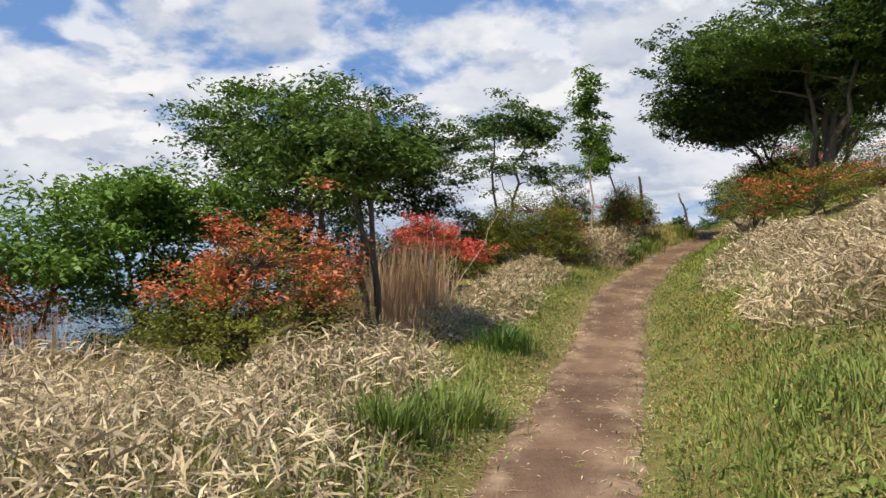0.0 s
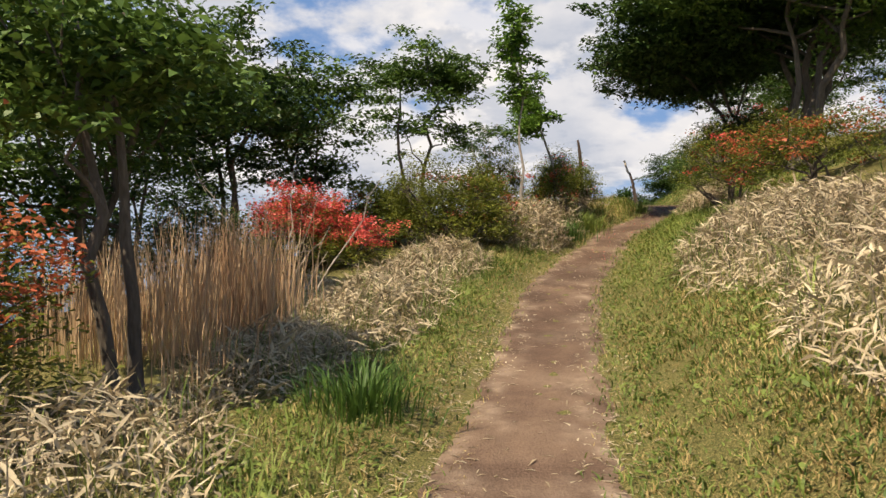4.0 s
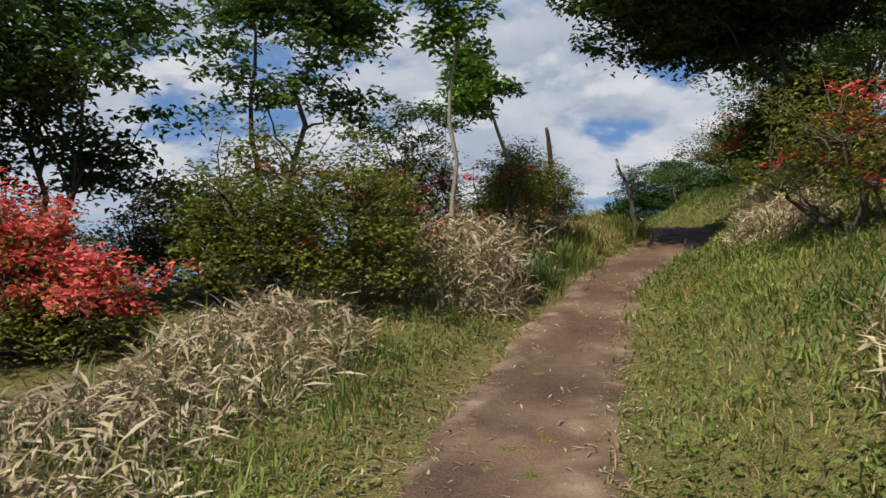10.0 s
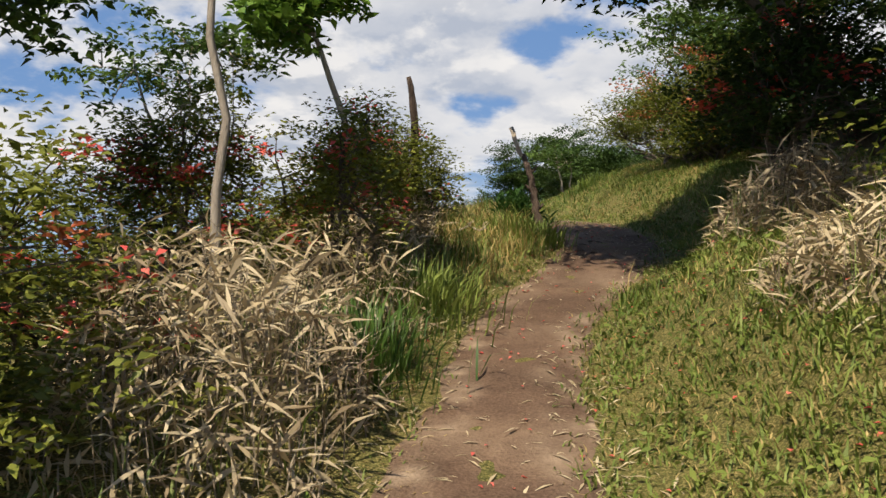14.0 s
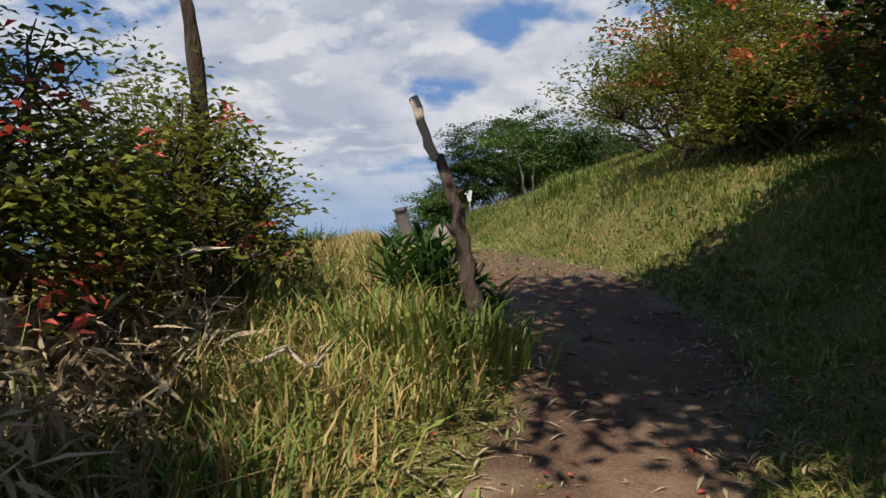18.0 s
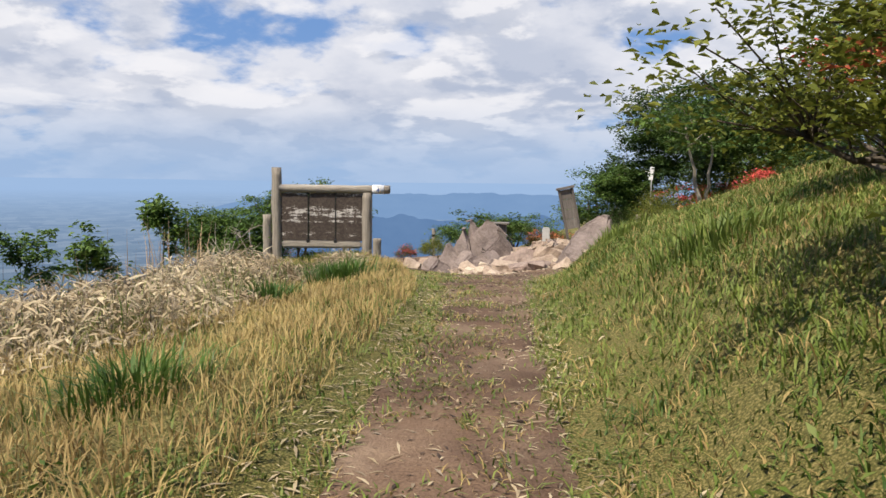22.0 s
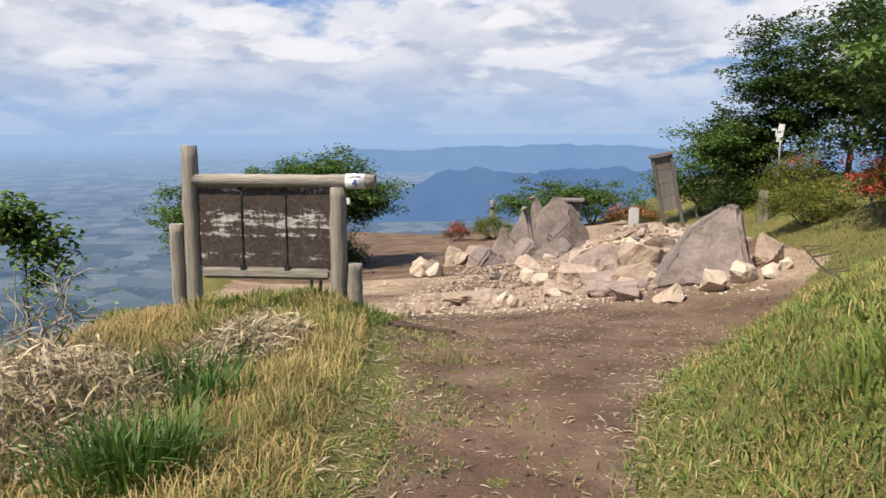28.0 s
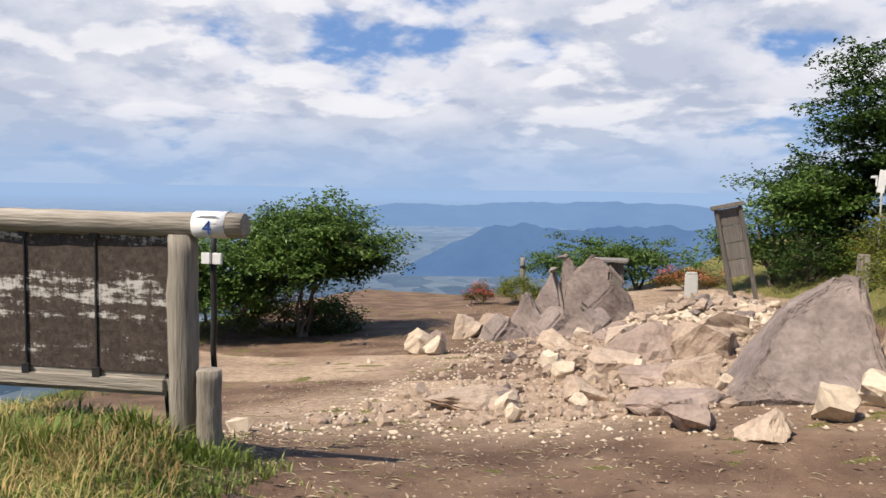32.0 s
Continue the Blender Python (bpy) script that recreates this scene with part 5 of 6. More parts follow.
for x, y, w, h, name, label in ((3.05, 49.84, 0.125, 0.48, "stone_post", "pale square stone post among the stones"), (6.0, 49.6, 0.10, 0.75, "wooden_stake", "weathered wooden stake in the turf")):
    z = float(land(x, y))
    ob = thing(name, (x, y, z), label, "post")
    bm = bmesh.new()
    box(bm, -w, w, -w * 0.8, w * 0.8, -0.3, h * (1.25 if w > 0.12 else 1), 0.015)
    part("shaft", bm, M_CONCRETE if w > 0.12 else M_WOOD, ob)
    if w > 0.12:
        bm = bmesh.new()
        box(bm, -w * 0.85, w * 0.85, -w * 0.7, w * 0.7, h * 1.252, h * 1.252 + 0.035, 0.012)
        part("top", bm, M_CONCRETE, ob)
z = float(land(-2.1, 60))
ob = thing("wooden_stake", (-2.1, 60, z), "weathered wooden stake at the clearing edge", "post")
part_of("shaft", log_mesh("shaft", (0, 0, -0.3), (0, 0, 1.3), 0.085, M_WOOD, 15, 8), ob)
part_of("collar", log_mesh("collar", (0, 0, 0.95), (0, 0, 1.02), 0.095, M_IRON, 16, 8, False), ob)
# little roofed box behind the jagged boulders
ob = thing("roofed_box", (1.30, 51.7, float(land(1.30, 51.7))), "small roofed wooden box on a post", "box")
zb = 2.36 - float(land(1.30, 51.7))
part_of("post", log_mesh("post", (0.28, 0, -0.2), (0.28, 0, zb - 0.55), 0.08, M_WOOD, 17, 8, False), ob)
bm = bmesh.new()
box(bm, 0.02, 0.36, -0.2, 0.2, zb - 0.55, zb, 0.01)
part("body", bm, M_WOOD_GREY, ob)
bm = bmesh.new()
box(bm, -0.44, 0.46, -0.35, 0.35, zb + 0.002, zb + 0.07, 0.02)
part("roof", bm, M_WOOD_GREY, ob)
# white marker on a thin pole
wx, wy = 6.52, 50.9
gw = float(land(wx, wy))
ob = thing("white_marker", (wx, wy, gw), "white marker plate on a thin pole", "marker")
part_of("pole", log_mesh("pole", (0, 0, -0.2), (0, 0, 4.02 - gw), 0.02, M_CONCRETE, 18, 8, False), ob)
bm = bmesh.new()
box(bm, -0.07, 0.07, -0.012, 0.012, 3.98 - gw, 4.42 - gw, 0.004)
bmesh.ops.rotate(bm, cent=(0, 0, 4.2 - gw), matrix=Matrix.Rotation(radians(7), 3, "Y"), verts=bm.verts)
part("plate", bm, M_WHITE, ob)
bm = bmesh.new()
box(bm, -0.21, -0.1, -0.03, -0.018, 4.26 - gw, 4.31 - gw, 0.004)
box(bm, -0.12, -0.085, -0.03, -0.0135, 4.1 - gw, 4.31 - gw, 0.004)
part("arm", bm, M_WHITE, ob)
# small board on the bank
bx, by = 7.3, 46.0
gb = float(land(bx, by))
ob = thing("small_board", (bx, by, gb), "small grey board on a stake in the turf", "sign")
part_of("stake", log_mesh("stake", (0, 0, -0.2), (0, 0, 0.36), 0.03, M_WOOD, 19, 8, False), ob)
bm = bmesh.new()
box(bm, -0.17, 0.17, -0.02, 0.02, 0.362, 0.70, 0.006)
part("panel", bm, M_WOOD_GREY, ob)
bm = bmesh.new()
box(bm, -0.19, 0.19, -0.035, 0.035, 0.702, 0.735, 0.006)
part("cap", bm, M_WOOD_GREY, ob)
# dark log-shaped stand-in for a shadow by the path, dead branch in the turf
ob = new("dead_log", log_mesh("dead_log", (0.45, 37.36, float(land(0.45, 37.36)) + 0.03), (1.12, 37.46, float(land(1.12, 37.46)) + 0.02), 0.032, M_SNAG, 21, 10))
tagged(ob, "dark log-shaped stand-in for a shadow beside the path", "log")
ob = thing("dead_branch", (4.6, 37.6, float(land(4.6, 37.6))), "dark dead branch sticking out of the turf", "branch")
v, f = tube(bent((0.2, -0.25, -0.03), (-0.2, 0.15, 0.38), 6, 0.03, rng), np.linspace(0.016, 0.007, 6), 6, 0.1, 1)
part_of("stem", mesh_of("stem", v, f, M_BARK), ob)
for k in range(11):
    u = rng.uniform(0.45, 1.0)
    p = np.array((0.2 - 0.4 * u, -0.25 + 0.4 * u, -0.03 + 0.41 * u))
    v, f = tube(bent(p, p + rng.normal(0, 0.12, 3) * [1.3, 1, 0.5] + [0, 0, 0.05], 4, 0.015, rng), [0.007, 0.005, 0.004, 0.002], 5, 0, k)
    part_of("twig", mesh_of("twig", v, f, M_BARK), ob)

# ---- ground cover ----


def outside(x, y, gap=0.0):
    """How far a place lies off the trodden path."""
    return np.maximum(edge_l(y) - x, x - edge_r(y)) - gap


THATCH = [(-3.6, 3.6, 2.4, 2.6, 0.50), (-2.5, 6.9, 0.95, 1.9, 0.50), (-4.9, 6.0, 1.9, 0.8, 0.60), (-2.2, 10.2, 0.6, 1.2, 0.35), (-1.95, 13.0, 0.7, 2.4, 0.42), (-1.7, 16.2, 0.7, 1.6, 0.42), (-0.45, 18.8, 0.74, 1.0, 0.92),
          (0.1, 20.4, 0.5, 0.6, 0.60), (0.35, 21.9, 0.45, 0.7, 0.50), (0.5, 22.7, 0.42, 0.6, 0.55), (2.2, 8.2, 0.9, 2.4, 0.50), (2.3, 12.4, 0.95, 2.6, 0.55), (3.7, 10.5, 1.1, 3.2, 0.55), (2.65, 18.7, 0.42, 0.7, 0.40), (3.2, 20.5, 0.5, 0.8, 0.5),
          (-4.2, 14.2, 1.3, 1.2, 0.40), (-3.6, 13.0, 0.9, 1.0, 0.40), (-0.9, 29.8, 1.2, 2.4, 0.42), (-1.2, 33.4, 1.1, 1.9, 0.50), (-0.3, 35.6, 0.5, 0.8, 0.40)]


def thatch_at(x, y):
    out = np.zeros_like(x)
    for cx, cy, rx, ry, h in THATCH:
        q = ((x - cx) / rx) ** 2 + ((y - cy) / ry) ** 2
        out = np.maximum(out, np.clip(1.25 - q, 0, 1) * h)
    return out


pieces, twigs_, = [], []
for k, (cx, cy, rx, ry, h) in enumerate(THATCH):
    n = int(2250 * rx * ry * (1.25 if h > 0.7 else 1.0)) + 500
    a, q = rng.uniform(0, 6.283, n), np.sqrt(rng.uniform(0, 1.15, n))
    x, y = cx + np.cos(a) * q * rx, cy + np.sin(a) * q * ry
    ok = outside(x, y) > 0.12
    x, y, q = x[ok], y[ok], q[ok]
    n = len(x)
    lift = h * np.clip(1.2 - q * q, 0.1, 1) * rng.uniform(0.15, 1.0, n) ** 0.7 * (0.8 + 0.35 * bumps(x, y, 0.8, 40 + k))
    p = np.stack([x, y, land(x, y) + lift], 1)
    turn = rng.uniform(0, 6.283, n)
    axis = np.stack([np.cos(turn), np.sin(turn), rng.normal(-0.05, 0.6, n)], 1)
    upv = np.stack([rng.normal(0, 0.6, n), rng.normal(0, 0.6, n), np.ones(n)], 1)
    ln = rng.uniform(0.07, 0.21, n) * rng.choice([0.8, 1.0, 1.25], n)
    pieces.append(leaves(p, axis, upv, ln, ln * 0.05 + rng.uniform(0.006, 0.014, n), 0.3))
    m = n // 6
    twigs_.append(blades(np.stack([x[:m], y[:m], land(x[:m], y[:m])], 1), lift[:m] * 1.15 + 0.1, np.full(m, 0.007), rng.uniform(0.1, 0.9, m), rng.uniform(0, 6.283, m)))
stuff("dry_bamboo_grass", pieces, M_STRAW, "dry straw-coloured dwarf bamboo leaves lying in heaps", "dry grass")
stuff("dry_bamboo_stalks", twigs_, M_STRAW_GREY, "thin dead stalks among dry bamboo leaves", "dry stalks")

# dead reeds
pieces = []
for cx, cy, rx, ry, n, h in ((-3.0, 11.2, 0.5, 0.8, 800, 1.15), (-3.9, 10.8, 0.6, 0.6, 500, 1.0), (-2.4, 9.3, 0.25, 0.3, 60, 0.7), (-5.6, 6.9, 0.5, 0.4, 120, 0.8), (-2.0, 33.2, 0.6, 0.8, 60, 0.9)):
    p = np.stack([rng.normal(cx, rx * 0.6, n), rng.normal(cy, ry * 0.6, n), np.zeros(n)], 1)
    p[:, 2] = land(p[:, 0], p[:, 1]) - 0.02
    pieces.append(blades(p, h * rng.uniform(0.55, 1.2, n), np.full(n, 0.008), rng.uniform(0.02, 0.28, n), rng.uniform(0, 6.283, n), 0.3))
stuff("dead_reeds", pieces, M_REED, "stand of tall dead brown reeds", "reeds")


def sward(n, x0, x1, y0, y1, keep, h0, h1, w, lean0, lean1):
    p = scatter(n, x0, x1, y0, y1, keep)
    m = len(p)
    return blades(p, rng.uniform(h0, h1, m) * (0.75 + 0.35 * bumps(p[:, 0], p[:, 1], 0.9, 61)), w * rng.uniform(0.7, 1.3, m), rng.uniform(lean0, lean1, m), rng.uniform(0, 6.283, m))


def side_track(x, y):
    """A trodden way through the grass, left of the leaning snag."""
    return np.exp(-(((x - 1.15 - 0.12 * np.sin(y * 1.7)) / 0.28) ** 2) - ((y - 24.1) / 1.1) ** 4)


def lawn(x, y):
    o = outside(x, y) + 0.07 * bumps(x, y, 0.5, 62)
    return np.clip((o + 0.16) / 0.5, 0, 1) * (thatch_at(x, y) < 0.28) * (0.75 + 0.5 * bumps(x, y, 1.1, 63)) * (1 - 0.8 * side_track(x, y)) * np.where((x < edge_l(y)) & (y < 19), np.clip(0.2 + (edge_l(y) - x) * 1.6, 0, 1), 1.0)


def top_lawn(x, y):
    return lawn(x, y) * np.where(x < edge_l(y) - 0.5, 0.3, 1.0)


def right_lawn(x, y):
    return lawn(x, y) * (x > edge_r(y))


def left_slope(x, y):
    return lawn(x, y) * (x < edge_l(y) - 0.25)


def right_slope(x, y):
    return lawn(x, y) * (x > edge_r(y)) * np.clip(0.35 + 0.9 * bumps(x, y, 1.3, 66), 0, 1)


def strip(a, b, patch=0.0):
    """Grass that keeps within a to b metres of the path's edge."""
    def keep(x, y):
        o = outside(x, y) + 0.12 * bumps(x, y, 0.7, 64)
        return np.clip((o - a) / 0.15, 0, 1) * np.clip((b - o) / 0.3, 0, 1) * (bumps(x, y, 1.5, 65) > -0.7 + patch) * (1 - 0.9 * side_track(x, y))
    return keep


green = [sward(80000, -1.9, 2.7, 0.5, 17, lawn, 0.04, 0.115, 0.0095, 0.3, 1.4), sward(70000, -0.5, 5.2, 17, 25, lawn, 0.04, 0.115, 0.0095, 0.3, 1.4), sward(108000, -3.0, 6.0, 24.5, 40, top_lawn, 0.04, 0.105, 0.008, 0.3, 1.4), sward(30000, -6, 0.5, 38.2, 46, lawn, 0.05, 0.20, 0.011, 0.2, 1.2), sward(56000, 2.6, 6.4, 22.5, 36, right_lawn, 0.04, 0.115, 0.0088, 0.3, 1.5), sward(30000, 2, 9, 38, 58, lawn, 0.04, 0.12, 0.009, 0.2, 1.0)]
stuff("short_grass", green, M_GRASS, "short yellow-green hill grass", "grass")
dry = [sward(66000, -1.8, 3.6, 0.5, 24, lawn, 0.03, 0.11, 0.007, 0.3, 1.6), sward(88000, -2.5, 2.2, 22, 38, left_slope, 0.07, 0.22, 0.006, 0.2, 1.2), sward(62000, 2.6, 6.0, 22, 40, right_slope, 0.04, 0.12, 0.006, 0.4, 1.6), sward(7000, -4, 6, 38, 58, lawn, 0.03, 0.12, 0.006, 0.3, 1.2)]
invading = lambda x, y: (outside(x, y) < 0.1) * np.clip(1.15 - 1.0 * (x - edge_l(y)), 0, 1) * (bumps(x, y, 1.1, 71) > -0.15)
dry.append(sward(5200, 0.3, 2.3, 21, 25.5, strip(0.1, 1.4), 0.12, 0.40, 0.008, 0.3, 1.4))
dry.append(sward(16000, 0.4, 3.1, 25, 38, invading, 0.04, 0.085, 0.006, 0.4, 1.6))
stuff("path_grass", [sward(26000, 0.4, 3.1, 25, 38, invading, 0.04, 0.085, 0.008, 0.4, 1.6)], M_GRASS, "trodden short green grass growing into the path", "grass")
dry.append(sward(24000, 0.0, 2.4, 5.5, 13, strip(0.12, 1.3), 0.02, 0.07, 0.007, 0.6, 2.0))
dry.append(sward(42000, -1.6, 0.9, 1, 20, lambda x, y: (x < edge_l(y) + 0.22) * (x > edge_l(y) - 0.45) * np.clip(0.5 + 0.8 * bumps(x, y, 0.8, 69), 0, 1), 0.025, 0.055, 0.007, 0.8, 2.2))
clumped = lambda x, y: (x > edge_r(y) + 0.1) * np.clip(3.0 * bumps(x, y, 0.55, 72) - 0.5, 0, 1)
dry.append(sward(9000, -4.2, -1.8, 31, 39.5, None, 0.08, 0.28, 0.008, 0.3, 1.4))
dry.append(sward(26000, 2.6, 6.2, 22, 39, clumped, 0.07, 0.17, 0.0085, 0.3, 1.5))
stuff("dry_short_grass", dry, M_GRASS_DRY, "sun-dried straw-yellow grass among the green", "dry grass")
tall = [sward(9500, -1.9, 0, 1, 21, strip(0.42, 1.0, 0.35), 0.12, 0.30, 0.008, 0.2, 0.9), sward(9000, 0.2, 2.6, 1, 6.5, strip(0.40, 1.4, 0.45), 0.10, 0.27, 0.007, 0.2, 1.0), sward(7000, 0.6, 4.2, 10, 25, strip(0.4, 1.6, 0.6), 0.07, 0.17, 0.007, 0.4, 1.5),
        sward(4500, -1.6, 0.4, 36.2, 38.3, None, 0.05, 0.15, 0.009, 0.2, 0.9), sward(5200, 0.2, 2.3, 20.5, 25, strip(0.15, 1.3), 0.12, 0.38, 0.010, 0.2, 1.1), sward(9000, -1.0, 2.2, 24.5, 36, strip(0.2, 2.2, 0.9), 0.07, 0.20, 0.008, 0.2, 0.9), sward(6000, 3.2, 6, 24, 38, strip(0.4, 2.6, 0.75), 0.07, 0.18, 0.008, 0.2, 1.0)]
clumped_green = lambda x, y: (x > edge_r(y) + 0.1) * np.clip(3.0 * bumps(x, y, 0.6, 73) - 0.7, 0, 1)
tall.append(sward(16000, 2.6, 6.2, 22, 39, clumped_green, 0.08, 0.18, 0.0095, 0.2, 1.3))
tall.append(sward(3600, 0.9, 2.8, 12.5, 19, strip(0.7, 1.9, 0.35), 0.10, 0.26, 0.008, 0.4, 1.5))
in_straw = lambda x, y: (thatch_at(x, y) > 0.12) * (outside(x, y) > 0.25) * np.clip(0.3 + 1.3 * bumps(x, y, 0.9, 68), 0, 1)
for x0, x1, y0, y1, n in ((-3.4, -0.8, 3, 18, 7000), (1.0, 4.4, 6, 22, 8000), (-1.2, 1.2, 18, 24, 2500), (-2.2, 0.4, 27, 37, 3500)):
    tall.append(sward(n, x0, x1, y0, y1, in_straw, 0.25, 0.62, 0.008, 0.2, 0.9))
stuff("tall_grass", tall, M_GRASS, "tall lush grass along the path", "grass")


def tuft(at, n, h, spread_, mat, label, w=0.012, seed=0):
    p = np.stack([rng.normal(at[0], spread_, n), rng.normal(at[1], spread_, n), np.zeros(n)], 1)
    p[:, 2] = land(p[:, 0], p[:, 1]) - 0.01
    turn = np.arctan2(p[:, 1] - at[1], p[:, 0] - at[0]) + rng.normal(0, 0.6, n)
    v, f = blades(p, h * rng.uniform(0.5, 1.1, n), w * rng.uniform(0.7, 1.3, n), rng.uniform(0.1, 0.9, n), turn, 0.8)
    return tagged(new("grass_tuft", mesh_of("grass_tuft", v, f, mat)), label, "grass tuft", kind="stuff")


tuft((-1.25, 9.1), 260, 0.38, 0.16, M_GRASS_DEEP, "dark green grass tuft at the path edge")
tuft((-1.5, 5.2), 280, 0.38, 0.14, M_GRASS, "lush green grass tuft beside dry bamboo leaves")
tuft((-1.2, 6.0), 300, 0.34, 0.18, M_GRASS, "fresh green grass tuft at the path edge")
tuft((0.45, 33.0), 520, 0.36, 0.17, M_GRASS_DEEP, "thick dark green grass tuft on the slope")
tuft((0.1, 31.4), 260, 0.28, 0.16, M_GRASS_DEEP, "green grass tuft among dry grass")
tuft((-0.4, 34.9), 300, 0.32, 0.2, M_GRASS_DEEP, "green grass tuft below the notice board")
tuft((0.2, 34.2), 240, 0.26, 0.16, M_GRASS_DEEP, "small green grass tuft on the slope")
tuft((0.2, 19.5), 320, 0.42, 0.2, M_GRASS_DEEP, "lush green grass tuft below straw heap")
tuft((0.55, 20.6), 420, 0.40, 0.22, M_GRASS, "leafy green grass tuft below straw heap")
tuft((1.0, 27.0), 260, 0.30, 0.18, M_GRASS_DEEP, "green grass tuft in yellow grass")
tuft((3.9, 33.4), 260, 0.22, 0.2, M_GRASS, "fresh green tuft on the turf bank")
tuft((4.1, 29.0), 280, 0.26, 0.22, M_GRASS, "fresh green tuft on the slope")
for x, y in ((-1.75, 37.7), (-1.3, 37.6), (-0.45, 37.9), (-0.1, 38.0), (-0.8, 37.4)):
    tuft((x, y), 200, 0.20, 0.14, M_GRASS, "green grass tuft at the foot of the posts")

for x, y, h in ((1.66, 22.85, 0.34), (1.88, 22.95, 0.40), (1.42, 23.0, 0.30), (2.02, 23.1, 0.32), (0.82, 23.5, 0.40)):
    tuft((x, y), 70, h, 0.13, M_GRASS, "tall green grass tuft before the leaning snag", 0.014)


# fallen and dead branches
def dead_branches(at, n, reach, label, seed, mat, rise=(0.0, 0.55)):
    r = np.random.default_rng(seed)
    ob = thing("dead_branches", (at[0], at[1], float(land(at[0], at[1]))), label, "dead branches")
    for k in range(n):
        a = r.uniform(0, 6.283)
        start = np.array([r.normal(0, reach * 0.25), r.normal(0, reach * 0.25), r.uniform(-0.03, 0.12)])
        stop = start + np.array([math.cos(a), math.sin(a), r.uniform(*rise)]) * r.uniform(0.4, 1.0) * reach
        stop[2] += float(land(at[0] + stop[0], at[1] + stop[1])) - float(land(at[0], at[1]))
        line = bent(start, stop, 7, 0.05, r)
        pieces_ = [tube(line, np.linspace(0.011, 0.003, 7), 6, 0.1, k)]
        for f_ in (2, 4, 5):
            tip = line[f_] + r.normal(0, 0.12, 3) * [1, 1, 0.6] + [0, 0, 0.05]
            pieces_.append(tube(bent(line[f_], tip, 4, 0.02, r), [0.006, 0.005, 0.004, 0.002], 4, 0.0, k))
        part_of("branch", mesh_of("branch", *merged(pieces_), mat, True), ob)
    return ob


dead_branches((4.9, 26.2), 11, 0.6, "tangle of pale dead branches under the azalea", 401, M_SNAG_TOP)
dead_branches((-2.9, 12.5), 9, 0.95, "pale bare dead stems standing before the trees", 407, M_SNAG_TOP, (1.0, 2.2))
dead_branches((2.6, 18.6), 10, 0.7, "dry broken twigs on the straw heap", 403, M_STRAW_GREY)
dead_branches((-0.35, 18.5), 14, 0.8, "dry broken twigs sticking out of the straw heap", 404, M_STRAW_GREY)
dead_branches((0.72, 22.6), 5, 0.5, "pale forked dead branch in the grass", 405, M_SNAG_TOP)
dead_branches((-2.1, 34.8), 9, 0.9, "bare grey dead branches at the drop", 406, M_STRAW_GREY)

# broad-leaved plants round the leaning snag
for cx, cy, h in ((1.80, 23.45, 0.52), (2.06, 23.5, 0.38), (1.64, 23.55, 0.44), (1.84, 23.7, 0.52)):
    ob = thing("broadleaf_plant", (cx, cy, float(land(cx, cy))), "clump of broad dark green leaves at the snag", "plant")
    for s in range(7):
        a = rng.uniform(0, 6.283)
        tip = np.array([math.cos(a) * 0.09, math.sin(a) * 0.09, h * rng.uniform(0.55, 0.85)])
        line = bent((tip[0] * 0.3, tip[1] * 0.3, -0.03), tip, 5, 0.02, rng)
        v, f = tube(line, [0.007, 0.006, 0.005, 0.004, 0.003], 5)
        part_of("stem", mesh_of("stem", v, f, M_BROAD), ob)
        n = 12
        u = rng.uniform(0.4, 1.0, n)
        p = np.stack([np.interp(u, np.linspace(0, 1, 5), line[:, k]) for k in range(3)], 1)
        turn = rng.uniform(0, 6.283, n)
        axis = np.stack([np.cos(turn), np.sin(turn), rng.uniform(0.35, 1.5, n)], 1)
        ln = rng.uniform(0.09, 0.17, n)
        v, f = leaves(p, axis, np.stack([-np.cos(turn), -np.sin(turn), np.full(n, 0.5)], 1), ln, ln * 0.2, 0.2)
        part_of("leaves", mesh_of("leaves", v, f, M_BROAD), ob)

# dead twigs and saplings at the drop on the left of the top
shrub((-1.9, 35.3), (0.5, 0.5, 1.0), "bare dead grey shrub with a few leafy shoots", M_LEAF_BRIGHT, None, 0.0, 60, 2, 0.06, 231, 12, "shrub", "dead_bush", None, 0.2, (0.08, 0.05), M_BARK_PALE)
for k, (x, y, top, w) in enumerate(((-4.35, 38.0, 3.76, 0.32), (-7.25, 38.0, 3.05, 0.52), (-5.75, 38.0, 3.08, 0.42))):
    tree((x, y), top - float(land(x, y)), (w, w, 0.48), "thin sapling with a tuft of green leaves", M_LEAF, 1, 6, (0, 0), 0.5, 34, 22, 0.09, (0.15, 0.08), 0.024, 140 + k)

# straw and fallen petals on the path
p = scatter(110000, -2, 4, 1, 40, lambda x, y: np.clip(np.exp(-((outside(x, y) - 0.05) / 0.28) ** 2) * (0.8 + 0.5 * bumps(x, y, 0.8, 77)), 0.05, 1) * (outside(x, y) < 0.6))
p[:, 2] += 0.02
m = len(p)
turn = rng.uniform(0, 6.283, m)
ln = rng.uniform(0.03, 0.14, m)
v, f = leaves(p, np.stack([np.cos(turn), np.sin(turn), rng.normal(0, 0.08, m)], 1), np.tile([0.0, 0.0, 1.0], (m, 1)), ln, ln * 0.10 + 0.002, 0.1)
tagged(new("straw_litter", mesh_of("straw_litter", v, f, M_STRAW)), "bits of straw and dead leaves on the path", "litter", kind="stuff")
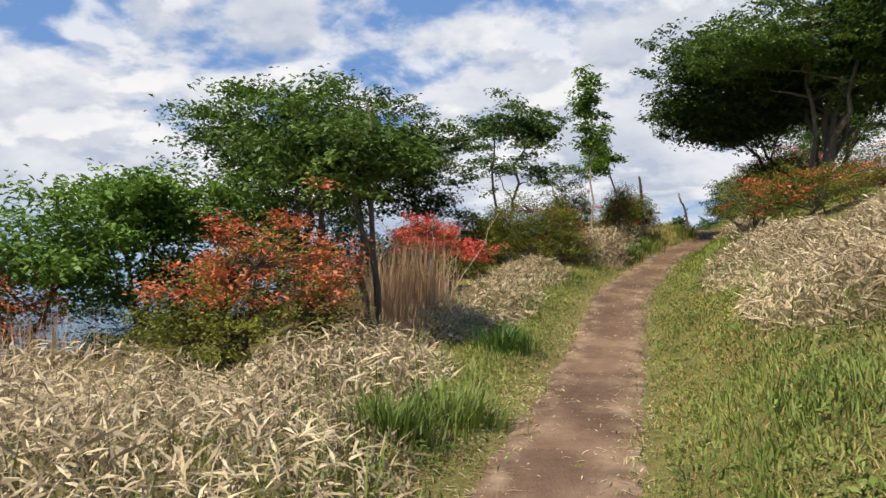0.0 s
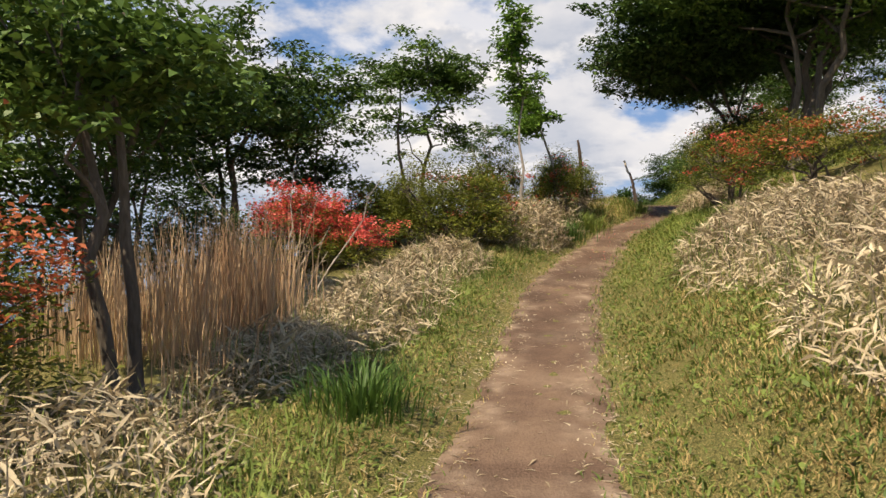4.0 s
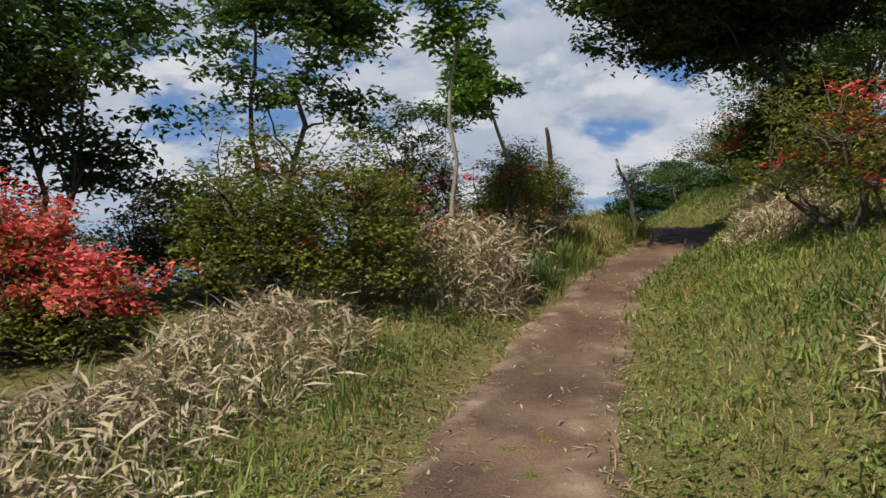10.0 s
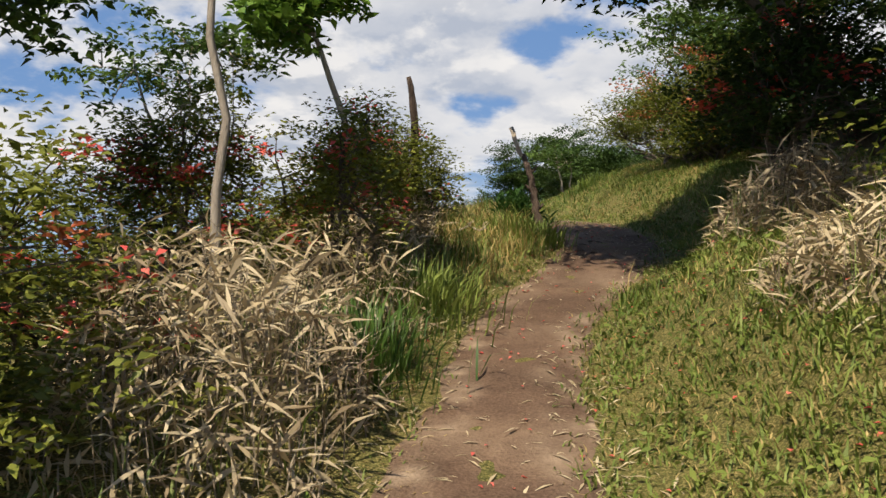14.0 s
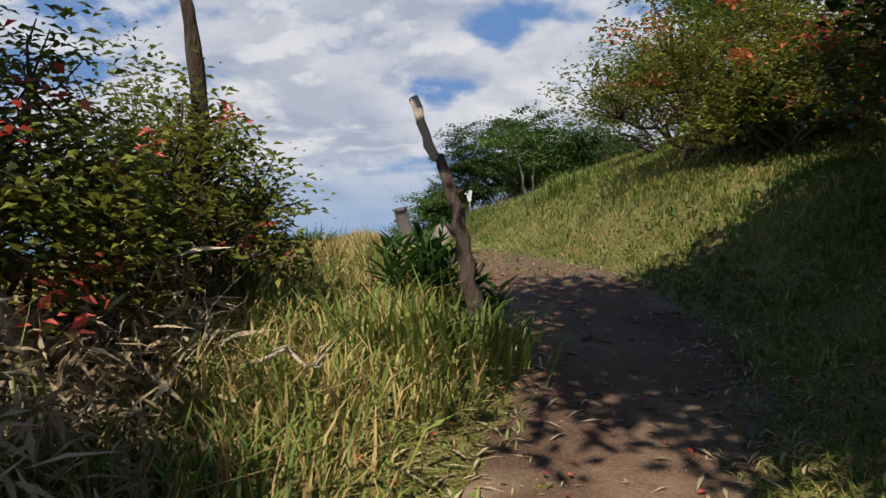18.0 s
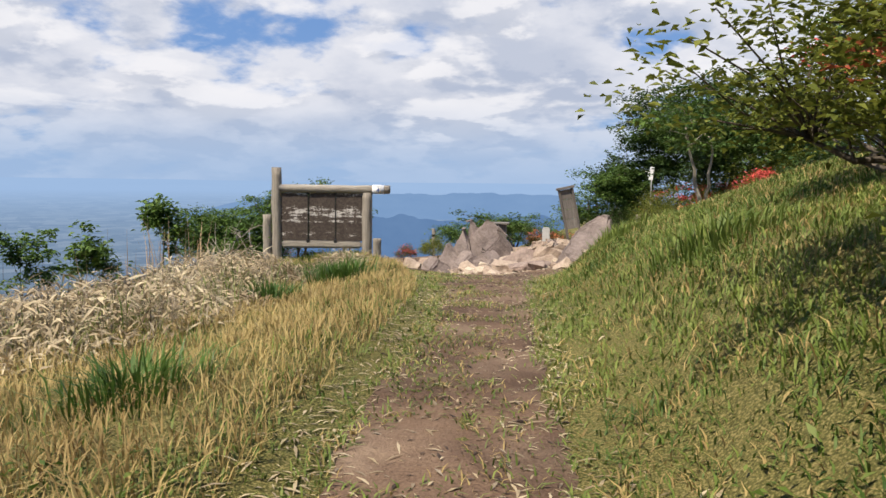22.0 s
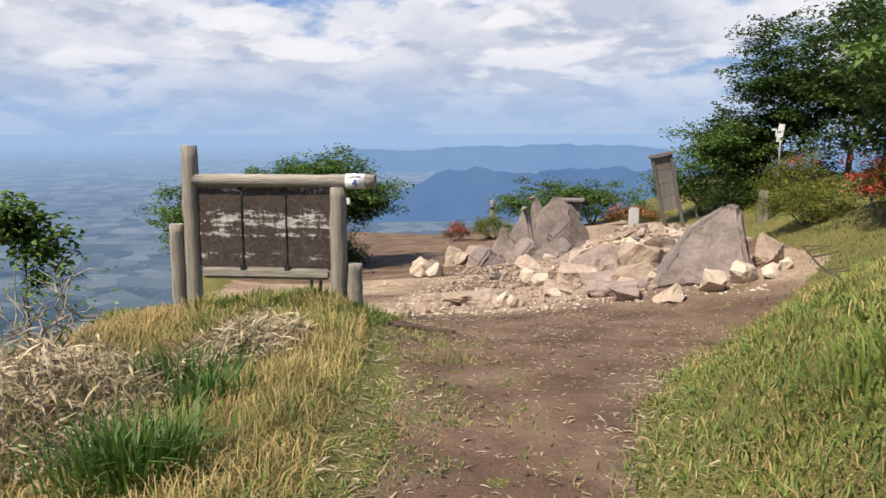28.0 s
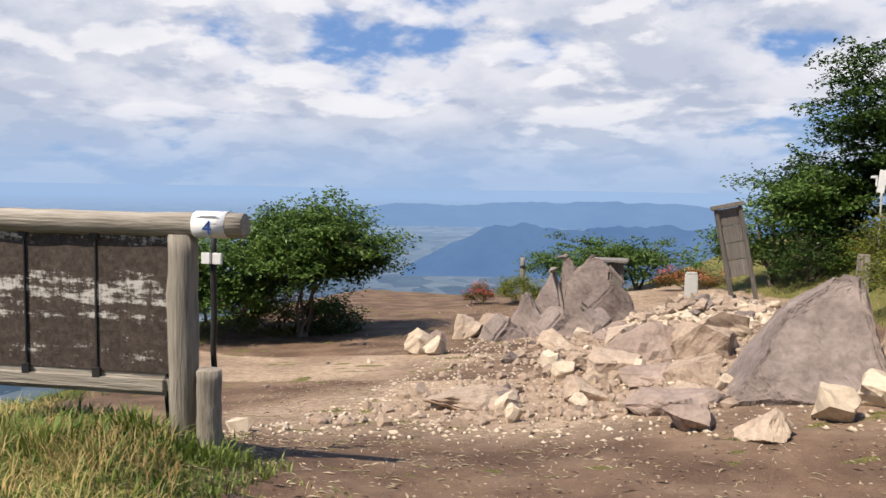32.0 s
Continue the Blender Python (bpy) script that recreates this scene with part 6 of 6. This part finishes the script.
# wood chips, twigs and straw trodden into the earth of the top
p = scatter(38000, -3.0, 5.0, 22, 45, lambda x, y: (outside(x, y) < 0.2) * np.clip(0.65 + 0.8 * bumps(x, y, 0.9, 79), 0, 1))
p[:, 2] += 0.022
m = len(p)
turn = rng.normal(0.2, 0.9, m)
ln = rng.uniform(0.012, 0.065, m) * rng.choice([1.0, 1.0, 1.0, 1.7], m)
v, f = leaves(p, np.stack([np.cos(turn), np.sin(turn), rng.normal(0, 0.1, m)], 1), np.tile([0.0, 0.0, 1.0], (m, 1)), ln, ln * 0.16 + 0.004, 0.1)
chips = mesh_of("wood_chips", v, f, M_STRAW)
chips.materials.append(M_STRAW_GREY)
chips.materials.append(M_SNAG)
chips.polygons.foreach_set("material_index", rng.choice([0, 0, 0, 1, 2, 2], len(f)).astype(np.int32))
tagged(new("wood_chips", chips), "straw bits and dark wood chips on trodden earth", "litter", kind="stuff")
p = scatter(520, 0.6, 4.0, 17, 25, None)
p[:, 2] += 0.03
m = len(p)
turn = rng.uniform(0, 6.283, m)
v, f = leaves(p, np.stack([np.cos(turn), np.sin(turn), rng.normal(0, 0.2, m)], 1), np.tile([0.1, 0.0, 1.0], (m, 1)), rng.uniform(0.022, 0.036, m), rng.uniform(0.016, 0.026, m), 0.2)
tagged(new("fallen_petals", mesh_of("fallen_petals", v, f, M_PETAL_RED)), "fallen red azalea petals in the grass", "petals", kind="stuff")

# low broad-leaved weeds between the grass blades
p = scatter(80000, -2.4, 5.0, 1, 26, lambda x, y: np.clip(outside(x, y) / 0.3, 0, 1) * np.clip(1.6 - outside(x, y) * 0.6, 0, 1) * (bumps(x, y, 0.6, 81) > -0.05) * (thatch_at(x, y) < 0.2))
m = len(p)
p[:, 2] += rng.uniform(0.01, 0.10, m)
turn = rng.uniform(0, 6.283, m)
ln = rng.uniform(0.02, 0.065, m)
v, f = leaves(p, np.stack([np.cos(turn), np.sin(turn), rng.normal(0.2, 0.4, m)], 1), np.stack([rng.normal(0, 0.4, m), rng.normal(0, 0.4, m), np.ones(m)], 1), ln, ln * 0.45, 0.2)
tagged(new("weeds", mesh_of("weeds", v, f, M_GRASS)), "low leafy green weeds in the turf", "weeds", kind="stuff")
